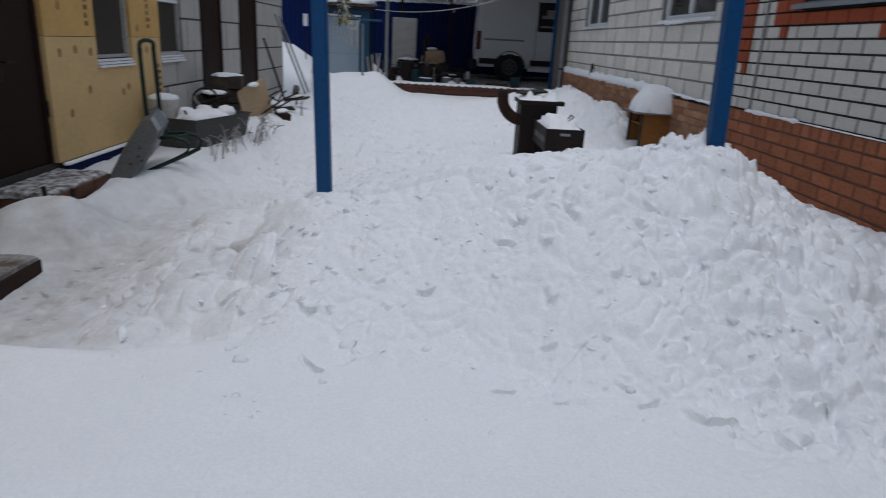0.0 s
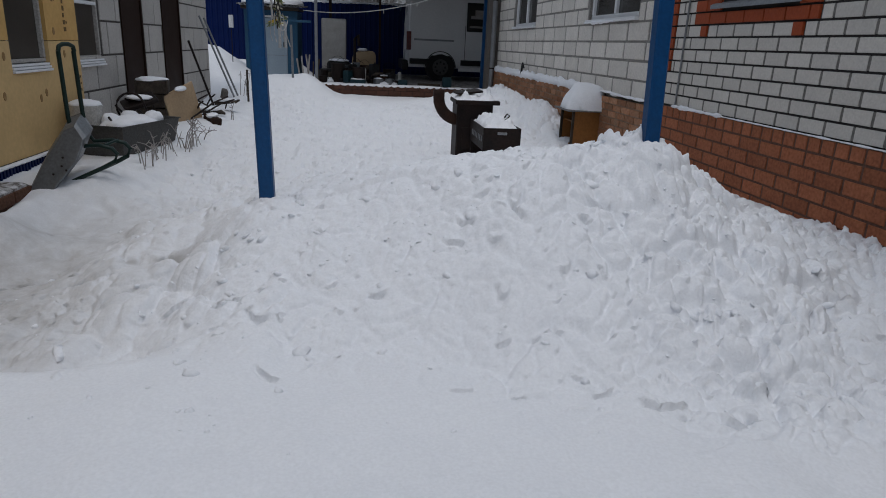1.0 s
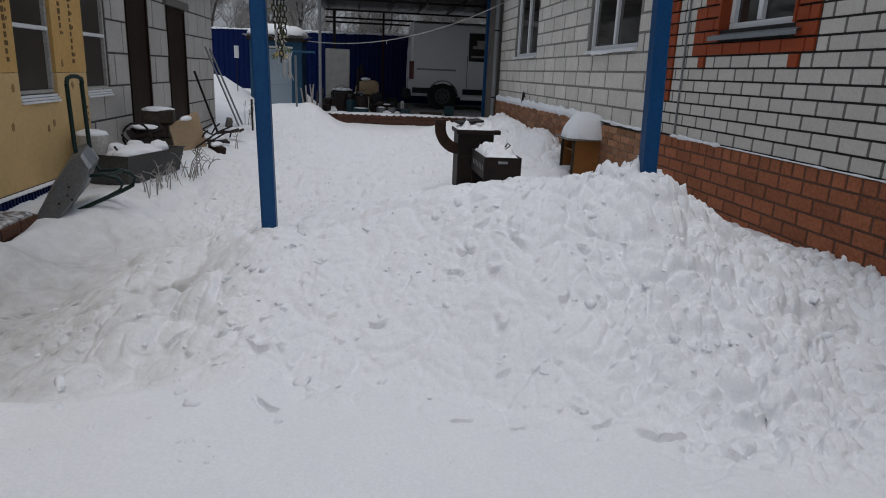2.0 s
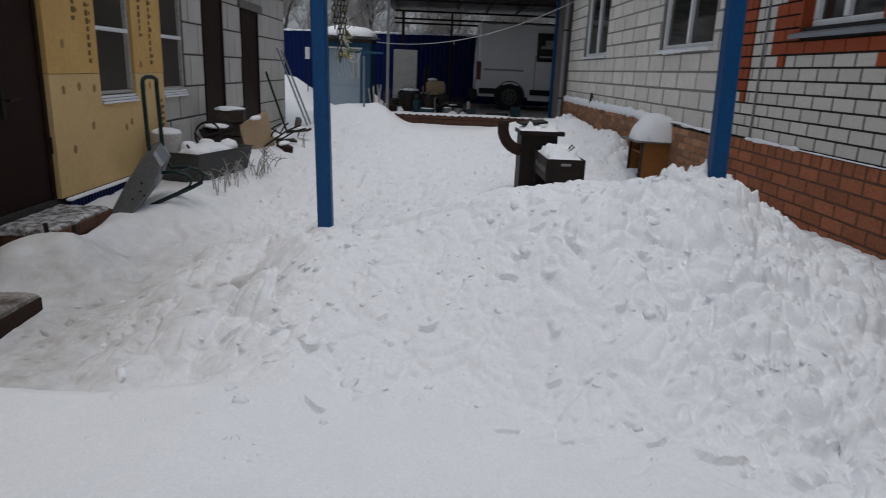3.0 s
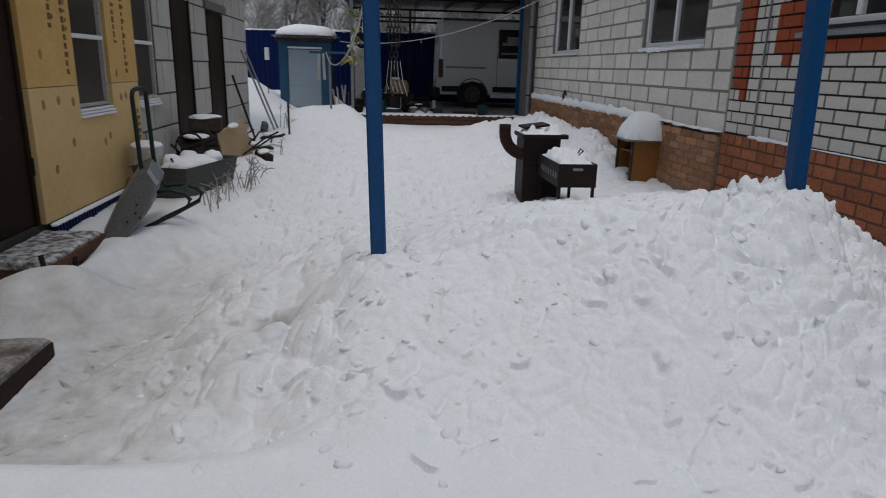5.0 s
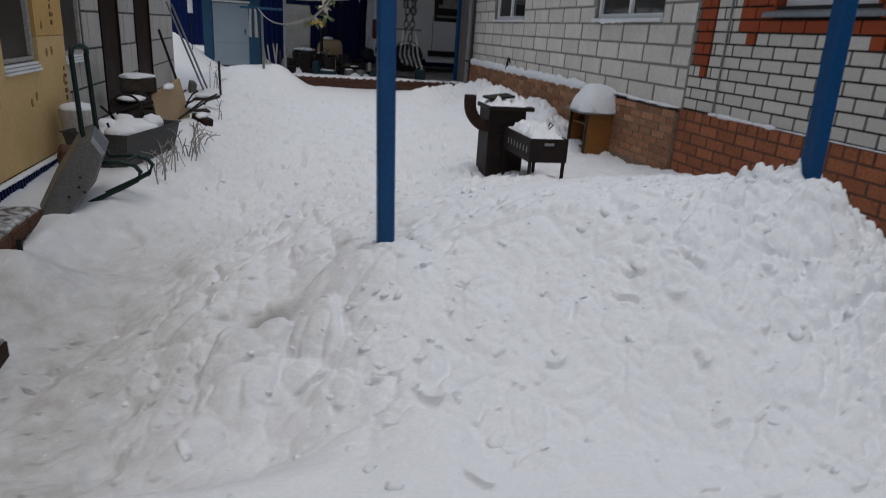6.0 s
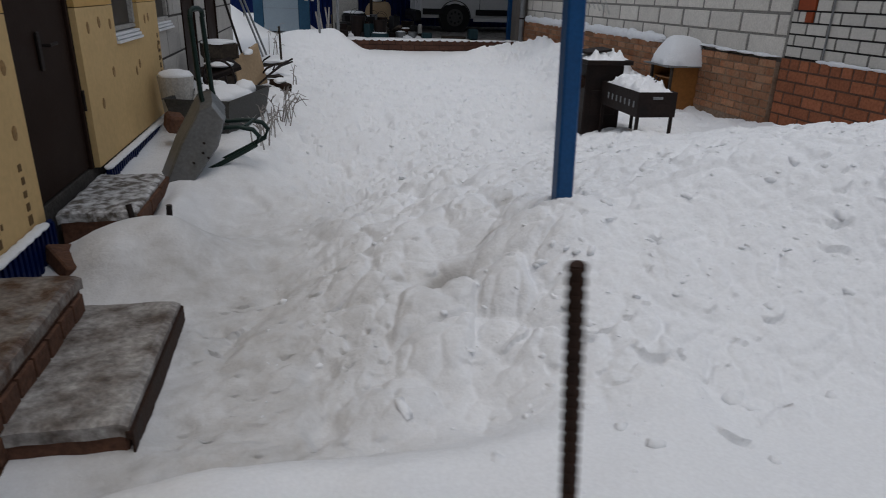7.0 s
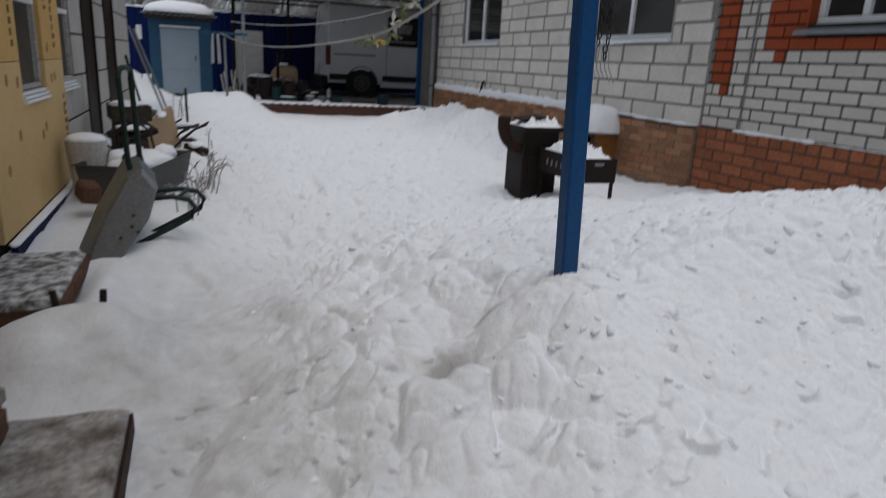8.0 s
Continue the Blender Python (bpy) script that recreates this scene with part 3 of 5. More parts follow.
wc = window("window_1", XE + 0.10, -1, *WIN_C, [5.34], [], "white plastic window with a grey metal sill in an orange surround")
bm = bmesh.new()
for x, z in ((0.02, 0.012), (-0.15, -0.052), (-0.152, -0.085), (-0.146, -0.085), (-0.144, -0.06), (0.02, 0.002)):
    for y in (-0.60, 0.60):
        bm.verts.new((x, y, z))
bm.verts.ensure_lookup_table()
for k in range(6):
    a, b = 2 * k, 2 * ((k + 1) % 6)
    bm.faces.new((bm.verts[a], bm.verts[a + 1], bm.verts[b + 1], bm.verts[b]))
part("window_sill", bm, SILL, wc, "grey sheet metal sill")
part("reveal", boxes(((-0.045, 0.505, 0.61), (0.15, 0.024, 1.22)), ((-0.045, -0.505, 0.61), (0.15, 0.024, 1.22))), ORANGE_BRICK, wc, "orange painted window reveal")
wa = window("window_2", XE + 0.07, -1, *WIN_A, [8.30], [], "white plastic two-light window in the block wall")
part("window_sill", boxes(((-0.05, 0, -0.02), (0.12, 1.66, 0.04)), bevel=0.006), PLASTIC, wa)
wb_ = window("window_3", XE + 0.07, -1, *WIN_B, [12.7], [], "white plastic two-light window in the block wall")
part("window_sill", boxes(((-0.05, 0, -0.02), (0.12, 1.68, 0.04)), bevel=0.006), PLASTIC, wb_)


def white_course_runs(k, z):
    """Stretches along y of one course above the plinth: (y0, y1, material, stand-out)."""
    runs = []
    strip = (6.56, 6.66) if k == 3 else ((6.55, 6.80) if k > 3 else None)
    marks = [(2.2, WHITE_BRICK)]
    sur_lo, sur_hi = (4.52, 6.20 if z < 1.94 else 6.06)
    if k == 6:
        spans = [(4.66, 4.78), (5.955, 6.07)]
    elif 1.54 < z < 1.70:
        spans = [(sur_lo, sur_hi)]
    elif z >= 1.70:
        spans = [(sur_lo, 4.78), (5.77, sur_hi)]
    else:
        spans = []
    hole = (4.78, 5.77) if z >= 1.70 else None
    cuts = sorted([(a, b, ORANGE_BRICK) for a, b in spans] + ([(*strip, ORANGE_BRICK)] if strip else []) + ([(*hole, None)] if hole else []))
    y = 2.2
    for a, b, m in cuts:
        if a - y > 0.02:
            runs.append((y, a, WHITE_BRICK, 0.007))
        if m:
            runs.append((a, b, m, 0.019))
        y = b
    runs.append((y, 6.85, WHITE_BRICK, 0.007))
    return runs


def brick_walls():
    bm = bmesh.new()
    for k in range(0, 13):
        z0 = ZP + 0.005 + k * C
        for a, b, m, d in white_course_runs(k, z0 + 0.03):
            if m is WHITE_BRICK:
                box(bm, (XE + 0.0045, (a + b) / 2, z0 + C / 2), (0.004, b - a - 0.01, C - 0.020))
    part("mortar", bm, PALE_JOINT, wall_east, "grey mortar in the upright joints")
    for k in range(0, 13):
        z0 = ZP + 0.005 + k * C
        for a, b, m, d in white_course_runs(k, z0 + 0.03):
            lay(wall_east, "brick", XE + 0.007, -d, a, b, z0, z0 + C, 0.262, 0.015, m, offset=0.131 * (k % 2) + 0.03, upright=0.022 if m is WHITE_BRICK else 0.014)
    # joined courses higher up
    bm = bmesh.new()
    for k in range(13, 23):
        z0 = ZP + 0.005 + k * C
        for a, b, m, d in white_course_runs(k, z0 + 0.03):
            if m is WHITE_BRICK:
                y = a - 0.131 * (k % 2)
                while y < b:
                    p, q = max(a, y) + 0.005, min(b, y + 0.262) - 0.005
                    if q - p > 0.03:
                        box(bm, (XE + 0.0035, (p + q) / 2, z0 + C / 2), (0.007, q - p, C - 0.011))
                    y += 0.262
    tagged(part("upper_brickwork", bm, WHITE_BRICK, wall_east), kind="stuff")
    bm = bmesh.new()
    for k in range(13, 23):
        z0 = ZP + 0.005 + k * C
        for a, b, m, d in white_course_runs(k, z0 + 0.03):
            if m is ORANGE_BRICK:
                box(bm, (XE - 0.002, (a + b) / 2, z0 + C / 2), (0.018, b - a - 0.01, C - 0.010))
    tagged(part("upper_orange_brickwork", bm, ORANGE_BRICK, wall_east), kind="stuff")
    # plinth
    part("plinth_core", boxes(((XE - 0.0065, 2.0, 0.27), (0.025, 9.7, 1.15))), RED_JOINT, wall_east)
    for k in range(0, 7):
        z1 = ZP - k * C
        lay(wall_east, "plinth_brick", XE - 0.019, -0.007, 2.2, 6.85, z1 - C, z1, 0.262 if k else 0.131, 0.016, RED_BRICK, offset=0.131 * (k % 2) + 0.07, upright=0.022)
    # old plinth under the blocks, standing further out
    part("plinth_core", boxes(((XE - 0.02, 10.93, 0.25), (0.07, 8.14, 1.10))), OLD_MORTAR, wall_block)
    for k in range(0, 8):
        z1 = ZP - 0.03 - k * 0.077
        lay(wall_block, "plinth_brick", XE - 0.055, -0.008, 6.86, 15.0, z1 - 0.077, z1, 0.26, 0.012, OLD_BRICK, offset=0.13 * (k % 2), upright=0.018)
    # blocks
    for k in range(0, 12):
        z0 = ZP - 0.02 + k * 0.203
        z = z0 + 0.1
        cuts = []
        for o in (WIN_A, WIN_B):
            if o[2] - 0.06 < z < o[3] + 0.05:
                cuts.append((o[0] - 0.01, o[1] + 0.01))
        y = 6.86
        for a, b in sorted(cuts) + [(15.0, 15.0)]:
            lay(wall_block, "block", XE + 0.006, -0.006 - 0.003 * (k % 2), y, a, z0, z0 + 0.203, 0.585, 0.020 + 0.010 * ((k * 7) % 3) / 2, BLOCK, offset=0.29 * (k % 2) + 0.12 * (k % 3), variants=6, upright=0.036)
            y = b


# ---- the old shed with doors ----
XW = -3.01
D1 = (4.45, 5.36, 0.27, 2.30)
WIN_L1, WIN_L2 = (6.14, 6.80, 1.02, 2.35), (7.50, 8.17, 1.02, 2.35)
D2, D3 = (8.87, 9.66, 0.12, 2.2), (10.55, 11.50, 0.08, 2.10)
wall_west = wall_with_openings("wall_west", XW - 0.32, XW - 0.02, -4.0, 13.4, -0.3, 3.2, [D1, WIN_L1, WIN_L2, D2, D3], SHED_JOINT, "grey block shed wall partly clad in yellow foam boards")
wall_shed_end = tagged(part("wall_shed_end", boxes(((-5.3, 13.25, 1.45), (3.96, 0.3, 3.5))), GREY_JOINT), "plain end wall of the shed", "wall", kind="structure")
for nm, x, o, d, lab in (("window_4", XW - 0.03, 1, WIN_L1, "narrow white shed window with a transom and a slatted sill"), ("window_5", XW - 0.05, 1, WIN_L2, "narrow white shed window with a transom and a slatted sill")):
    wl = window(nm, x, o, *d, [], [1.57], lab, 0.03, SHED_GLASS, OLDFRAME)
    for i in range(3):
        part("window_sill", boxes(((0.03 + 0.012 * i, 0, -0.018 - 0.024 * i), (0.05, 0.68, 0.020)), bevel=0.004), PLASTIC, wl)


def steel_door(name, y0, y1, z0, z1, label, x=XW - 0.05):
    d = empty(name, pose(x, (y0 + y1) / 2, z0), label, "door", kind="structure")
    w, h = y1 - y0, z1 - z0
    part("leaf", boxes(((0, 0, h / 2), (0.05, w - 0.02, h - 0.02)), bevel=0.004), DOOR, d)
    bm = boxes(((0.01, -w / 2 + 0.02, h / 2), (0.07, 0.04, h)), ((0.01, w / 2 - 0.02, h / 2), (0.07, 0.04, h)), ((0.01, 0, h - 0.02), (0.07, w - 0.084, 0.04)), bevel=0.004)
    part("door_frame", bm, DOOR, d)
    return d


d1 = steel_door("door_1", *D1, "dark brown sheet steel door, closed")
bm = tube(bmesh.new(), [(0.05, -0.03, 0.76), (0.085, -0.03, 0.76), (0.085, 0.07, 0.765)], 0.009)
box(bm, (0.034, -0.03, 0.73), (0.012, 0.04, 0.19), bevel=0.003)
part("handle", bm, BLACKSTEEL, d1, "black lever handle on a plate")
for hz in (0.35, 1.7):
    part("hinge", tube(bmesh.new(), [(0.05, 0.44, hz), (0.05, 0.44, hz + 0.12)], 0.011), BLACKSTEEL, d1)
steel_door("door_2", *D2, "dark brown sheet steel shed door, closed")
steel_door("door_3", *D3, "dark brown sheet steel shed door, closed")


def shed_cladding():
    # foam boards: (y0, y1, z0, z1)
    boards = [[(5.37, 7.47, 0.27, 0.94), (5.37, 6.13, 0.94, 1.195), (6.812, 7.47, 0.94, 1.195)], [(5.37, 6.13, 1.20, 2.40)], [(6.812, 7.48, 1.20, 2.40)], [(6.137, 6.805, 2.36, 2.40)],
              [(3.20, 4.44, 0.24, 1.195)], [(3.20, 4.44, 1.20, 2.40)], [(1.9, 3.195, 0.24, 1.195)], [(1.9, 3.195, 1.20, 2.40)]]
    for shape in boards:
        bm = bmesh.new()
        for a, b, c, d in shape:
            box(bm, (XW + 0.0025, (a + b) / 2, (c + d) / 2), (0.045, b - a, d - c))
        part("foam_board", bm, FOAM_UP if shape[0][2] > 1.0 else FOAM, wall_west, "yellow rigid foam board")
    rnd = random.Random(4)
    # round glue and plug marks
    spots = [(5.55, 1.08), (5.63, 0.62), (5.78, 1.10), (5.95, 0.78), (6.02, 1.08), (6.95, 1.28), (7.0, 1.07), (7.12, 1.08), (6.55, 0.72), (6.66, 0.76), (5.60, 1.42), (7.35, 0.83),
             (3.5, 1.02), (3.75, 0.95), (4.1, 1.08), (4.3, 0.7), (3.6, 0.62), (4.22, 1.45), (3.9, 0.5), (4.32, 0.98)]
    for y, z in spots:
        bm = bmesh.new()
        bmesh.ops.create_circle(bm, cap_ends=True, segments=12, radius=1.0)
        for v in bm.verts:
            v.co = Vector((0, v.co.x * rnd.uniform(0.018, 0.026), v.co.y * 0.034))
        r = bmesh.ops.extrude_face_region(bm, geom=list(bm.faces))
        for v in [g for g in r["geom"] if isinstance(g, bmesh.types.BMVert)]:
            v.co.x += 0.003
        ob = part("plug_mark", bm, FOAM_DARK, wall_west)
        ob.location = (XW + 0.0255, y, z)
    # columns of faded print, as bars
    for y0, z0, n, tilt in ((6.0, 1.30, 11, 0.0), (5.80, 1.62, 7, 0.0), (7.20, 1.30, 12, 0.0), (7.38, 0.55, 7, 0.0), (6.98, 1.55, 6, 0.0), (3.35, 0.35, 9, 0), (3.95, 0.3, 8, 0), (4.28, 0.30, 5, 0)):
        bm = bmesh.new()
        for i in range(n):
            h = rnd.uniform(0.03, 0.05)
            box(bm, (0, rnd.uniform(-0.006, 0.006), i * 0.062), (0.003, rnd.uniform(0.028, 0.05), h))
            if rnd.random() < 0.5:
                box(bm, (0, 0.045, i * 0.062), (0.003, 0.016, h * 0.6))
        ob = part("printing", bm, PRINT, wall_west)
        ob.location = (XW + 0.0265, y0, z0)
    # blue base flashing with snow on it
    for a, b in ((5.42, 7.75), (1.9, 4.44)):
        bm = bmesh.new()
        n = int((b - a) / 0.05)
        box(bm, (XW + 0.045, (a + b) / 2, 0.10), (0.02, b - a, 0.30), bevel=0.003)
        for i in range(n):
            box(bm, (XW + 0.06, a + (i + 0.5) * (b - a) / n, 0.10), (0.012, 0.022, 0.28))
        tagged(part("flashing", bm, NAVY, wall_west, "blue corrugated base flashing"))
    # gas blocks
    holes = [WIN_L1, WIN_L2, D1, D2, D3]
    for k in range(0, 7):
        z0 = -0.02 + k * 0.355
        cuts = [(h[0] - 0.03, h[1] + 0.03) for h in holes if h[2] < z0 + 0.2 < h[3]]
        y = 7.49
        for a, b in sorted(c for c in cuts if c[0] > 7.4) + [(13.4, 13.4)]:
            if a > y:
                lay(wall_west, "block", XW - 0.02, 0.008, y, a, z0, z0 + 0.355, 0.60, 0.020, BLOCK_L, offset=0.3 * (k % 2) + 0.1, variants=6)
            y = max(y, b)
    part("lintel", boxes(((XW + 0.0, 11.02, 2.16), (0.06, 1.25, 0.11)), bevel=0.006), GREY_JOINT, wall_west)


# ---- blue posts ----
def post(x, y, lean, back, top, label):
    z0 = ground_at(x, y) - 0.25
    p = empty("blue_post", pose(x, y, z0), label, "post", "canopy posts")
    bm = bmesh.new()
    box(bm, (0, 0, (top - z0) / 2), (0.071, 0.071, top - z0), bevel=0.008)
    for v in bm.verts:
        v.co.x += lean * v.co.z
        v.co.y += back * v.co.z
    part("shaft", bm, BLUE, p)
    return p


post(-0.669, 3.560, -0.0276, 0.014, 2.6, "blue painted square steel post standing in the snow")
post(1.127, 3.29, -0.028, 0.011, 2.6, "blue painted square steel post leaning in the shovelled ridge")


# ---- carport ----
YC = 15.0
slab = tagged(part("carport_floor", boxes(((1.9, 18.2, 0.16), (6.4, 6.3, 0.46))), CONCRETE), "concrete carport floor dusted with snow", "floor", kind="structure")
pl = empty("planter_wall", pose(0.65, YC, 0.0), "low red-brown brick edge of the carport floor with snow on top", "wall", kind="structure")
part("core", boxes(((0.2, 0.04, 0.18), (4.0, 0.10, 0.42)), bevel=0.01), DARK_JOINT, pl)
for k in range(4):
    for i in range(15):
        w = 0.262
        ob = part("plinth_brick", boxes(((0, 0, 0), (w - 0.008, 0.03, 0.092)), bevel=0.005), KERB, pl) if (k, i) == (0, 0) else new("plinth_brick", pl.children[1].data)
        ob.parent = pl
        ob.location = (-1.73 + i * w + 0.13 * (k % 2), -0.022, 0.055 + k * 0.1)
snow_edge = bmesh.new()
for i in range(26):
    bmesh.ops.create_icosphere(snow_edge, subdivisions=2, radius=1.0, matrix=pose(-1.7 + i * 0.155, 0.03, 0.395) @ Matrix.Diagonal((random.uniform(0.09, 0.15), 0.08, random.uniform(0.015, 0.04), 1)))
part("snow_cap", snow_edge, SNOWCAP, pl)

carport = empty("carport", pose(0, 0, 0), "open steel carport under a dark flat roof", "carport")
for x, y, r, mt in ((-1.17, 15.05, 0.03, GREYMETAL), (2.52, 15.55, 0.055, BLUE), (-1.1, 20.3, 0.04, BLACKSTEEL), (0.3, 20.3, 0.03, RUST), (4.6, 20.3, 0.04, BLACKSTEEL), (4.9, 15.55, 0.05, BLUE)):
    part("post", boxes(((x, y, 1.6), (2 * r, 2 * r, 2.75)), bevel=0.005), mt, carport)
for y, z in ((15.05, 2.95), (17.5, 2.98), (20.3, 2.95), (20.3, 2.74), (20.3, 2.62)):
    part("rail", boxes(((1.85, y, z), (6.4, 0.05, 0.05)), bevel=0.004), BLACKSTEEL, carport)
for i in range(8):
    part("rafter", boxes(((-1.25 + i * 0.85, 17.6, 3.0), (0.04, 5.9, 0.05)), bevel=0.004), BLACKSTEEL, carport)
bm = bmesh.new()
folds = [(-1.47 + i * 0.07, 3.05 + 0.012 * ((i // 2) % 2)) for i in range(93)]
rows = [[bm.verts.new((x, y, z + dz)) for x, z in folds] for y, dz in ((14.55, 0), (21.9, 0), (21.9, 0.006), (14.55, 0.006))]
for A, B in zip(rows, rows[1:] + rows[:1]):
    for k in range(len(folds) - 1):
        bm.faces.new((A[k], A[k + 1], B[k + 1], B[k]))
part("roof_sheet", bm, BLACKSTEEL, carport, "dark corrugated roof sheet")
part("snow_cap", boxes(((1.75, 18.22, 3.13), (6.4, 7.3, 0.12)), bevel=0.05), SNOWCAP, carport)

# fence of profiled sheets
fence = empty("fence", pose(0, 21.2, 0), "tall navy profiled sheet fence with snow along its top", "fence")
for i in range(16):
    bm = bmesh.new()
    prof = []
    for j in range(9):
        x = j * 0.1425
        prof += [(x, 0.0), (x + 0.085, 0.0), (x + 0.10, -0.02), (x + 0.1275, -0.02)]
    prof = [p for p in prof if p[0] <= 1.165]
    front = [[bm.verts.new((x, y, z)) for x, y in prof] for z in (0.15, 2.3)]
    back = [[bm.verts.new((x, y + 0.004, z)) for x, y in prof] for z in (0.15, 2.3)]
    for q in range(len(prof) - 1):
        bm.faces.new((front[0][q], front[0][q + 1], front[1][q + 1], front[1][q]))
        bm.faces.new((back[0][q + 1], back[0][q], back[1][q], back[1][q + 1]))
        bm.faces.new((front[1][q], front[1][q + 1], back[1][q + 1], back[1][q]))
    ob = part("sheet", bm, NAVY, fence) if i == 0 else new("sheet", fence.children[0].data)
    ob.parent = fence
    ob.location = (-9.5 + i * 1.14, 0, -0.02 + 0.012 * i)
for i in range(8):
    part("post", boxes(((-9.4 + i * 2.28, 0.06, 1.1), (0.06, 0.06, 2.3)), bevel=0.005), BLACKSTEEL, fence)
cap = bmesh.new()
for i in range(60):
    bmesh.ops.create_icosphere(cap, subdivisions=1, radius=1.0, matrix=pose(-9.4 + i * 0.3, 0, 2.29 + 0.003 * i) @ Matrix.Diagonal((0.22, 0.04, random.uniform(0.02, 0.045), 1)))
part("snow_cap", cap, SNOWCAP, fence)


# ---- the van ----
def build_van():
    van = empty("van", pose(0.98, 18.2, 0.40), "white high-roofed delivery van parked under the carport", "van")
    L_, W_ = 5.0, 1.95
    # body shell: rows along x of a cross profile (y outwards, z)
    prof = [(0.06, 0.32), (0.0, 0.42), (-0.005, 0.95), (0.015, 1.35), (0.07, 1.95), (0.16, 2.17), (0.34, 2.24)]
    cross = prof + [(W_ - y, z) for y, z in reversed(prof)]
    rows = [(0.0, 0.985, 0.03), (0.03, 1.0, 0.0), (0.6, 1.0, 0), (1.5, 1.0, 0), (3.4, 1.0, 0), (3.9, 0.95, 0.02), (4.5, 0.60, 0.05), (5.0, 0.48, 0.10)]
    bm = bmesh.new()
    rings = []
    for x, top, pinch in rows:
        rings.append([bm.verts.new((x + 0.05 * max(0, z - 1.2) * (x < 0.1), y + (pinch if y < W_ / 2 else -pinch), 0.32 + (z - 0.32) * (top if z > 0.95 else 1.0))) for y, z in cross])
    k = len(cross)
    for A, B in zip(rings, rings[1:]):
        for j in range(k):
            bm.faces.new((A[j], A[(j + 1) % k], B[(j + 1) % k], B[j]))
    bm.faces.new(rings[0][::-1])
    bm.faces.new(rings[-1])
    smooth(part("body", bm, WHITE_PAINT, van), 35)
    part("side_moulding", boxes(((0.68, -0.012, 1.015), (1.05, 0.02, 0.045)), bevel=0.006), GREYMETAL, van, "grey rub strip")
    part("side_moulding", boxes(((0.35, -0.012, 0.47), (0.60, 0.03, 0.14)), ((2.2, -0.012, 0.47), (1.6, 0.03, 0.14)), bevel=0.006), BLACK_PLASTIC, van, "black lower cladding")
    part("sill_strip", boxes(((2.2, 0.0, 0.30), (1.7, 0.05, 0.10)), bevel=0.01), WHITE_PAINT, van)
    part("bumper", boxes(((-0.06, 0.95, 0.36), (0.16, 1.9, 0.26)), bevel=0.03), BLACK_PLASTIC, van)
    part("tail_light", boxes(((0.02, -0.004, 0.98), (0.12, 0.05, 0.46)), bevel=0.012), REDLAMP, van, "tall red tail light")
    for sx in (1.50, 2.62):
        part("door_seam", boxes(((sx, 0.006, 0.9), (0.012, 0.022, 1.0))), BLACK_PLASTIC, van)
    m = pose(1.93, 0.040, 1.62, -5.2)
    part("side_window", boxes(((0, 0, 0), (0.80, 0.03, 0.72), m), bevel=0.01), BLACK_PLASTIC, van, "black rubber window surround")
    part("pane", boxes(((0, -0.014, 0), (0.72, 0.012, 0.64), m), bevel=0.004), GLASS, van)
    part("frost_patch", boxes(((0.02, -0.020, 0.10), (0.42, 0.006, 0.16), m), ((-0.05, -0.020, 0.0), (0.5, 0.006, 0.08), m), bevel=0.002), FROST, van)
    part("frost_patch", boxes(((0.0, -0.020, -0.24), (0.66, 0.006, 0.05), m), bevel=0.002), FROST, van)
    for x in (0.87, 4.0):
        part("wheel_arch", tube(bmesh.new(), arc((x, 0.005, 0.335), 0.40, 0, 180, 18), 0.014, 8), RUBBER, van)
        part("wheel_well", tube(bmesh.new(), [(x, -0.002, 0.335), (x, 0.3, 0.335)], 0.385, 24), BLACK_PLASTIC, van)
        wheel_of(van, x, -0.03, 0.335)
    return van


def wheel_of(parent, x, y, z, r=0.335):
    bm = bmesh.new()
    tube(bm, [(x, y + 0.02, z), (x, y + 0.20, z)], r, 28)
    t = part("tyre", bm, RUBBER, parent, "dark rubber tyre")
    bm = bmesh.new()
    tube(bm, [(x, y + 0.005, z), (x, y + 0.05, z)], r * 0.62, 24)
    rim = part("rim", bm, OLDPAN, t, "grey steel rim")
    for i in range(8):
        a = i * math.pi / 4
        part("rim_slot", boxes(((x + 0.13 * math.cos(a), y + 0.002, z + 0.13 * math.sin(a)), (0.05, 0.012, 0.05)), bevel=0.008), BLACK_PLASTIC, t)
    return t


van = build_van()


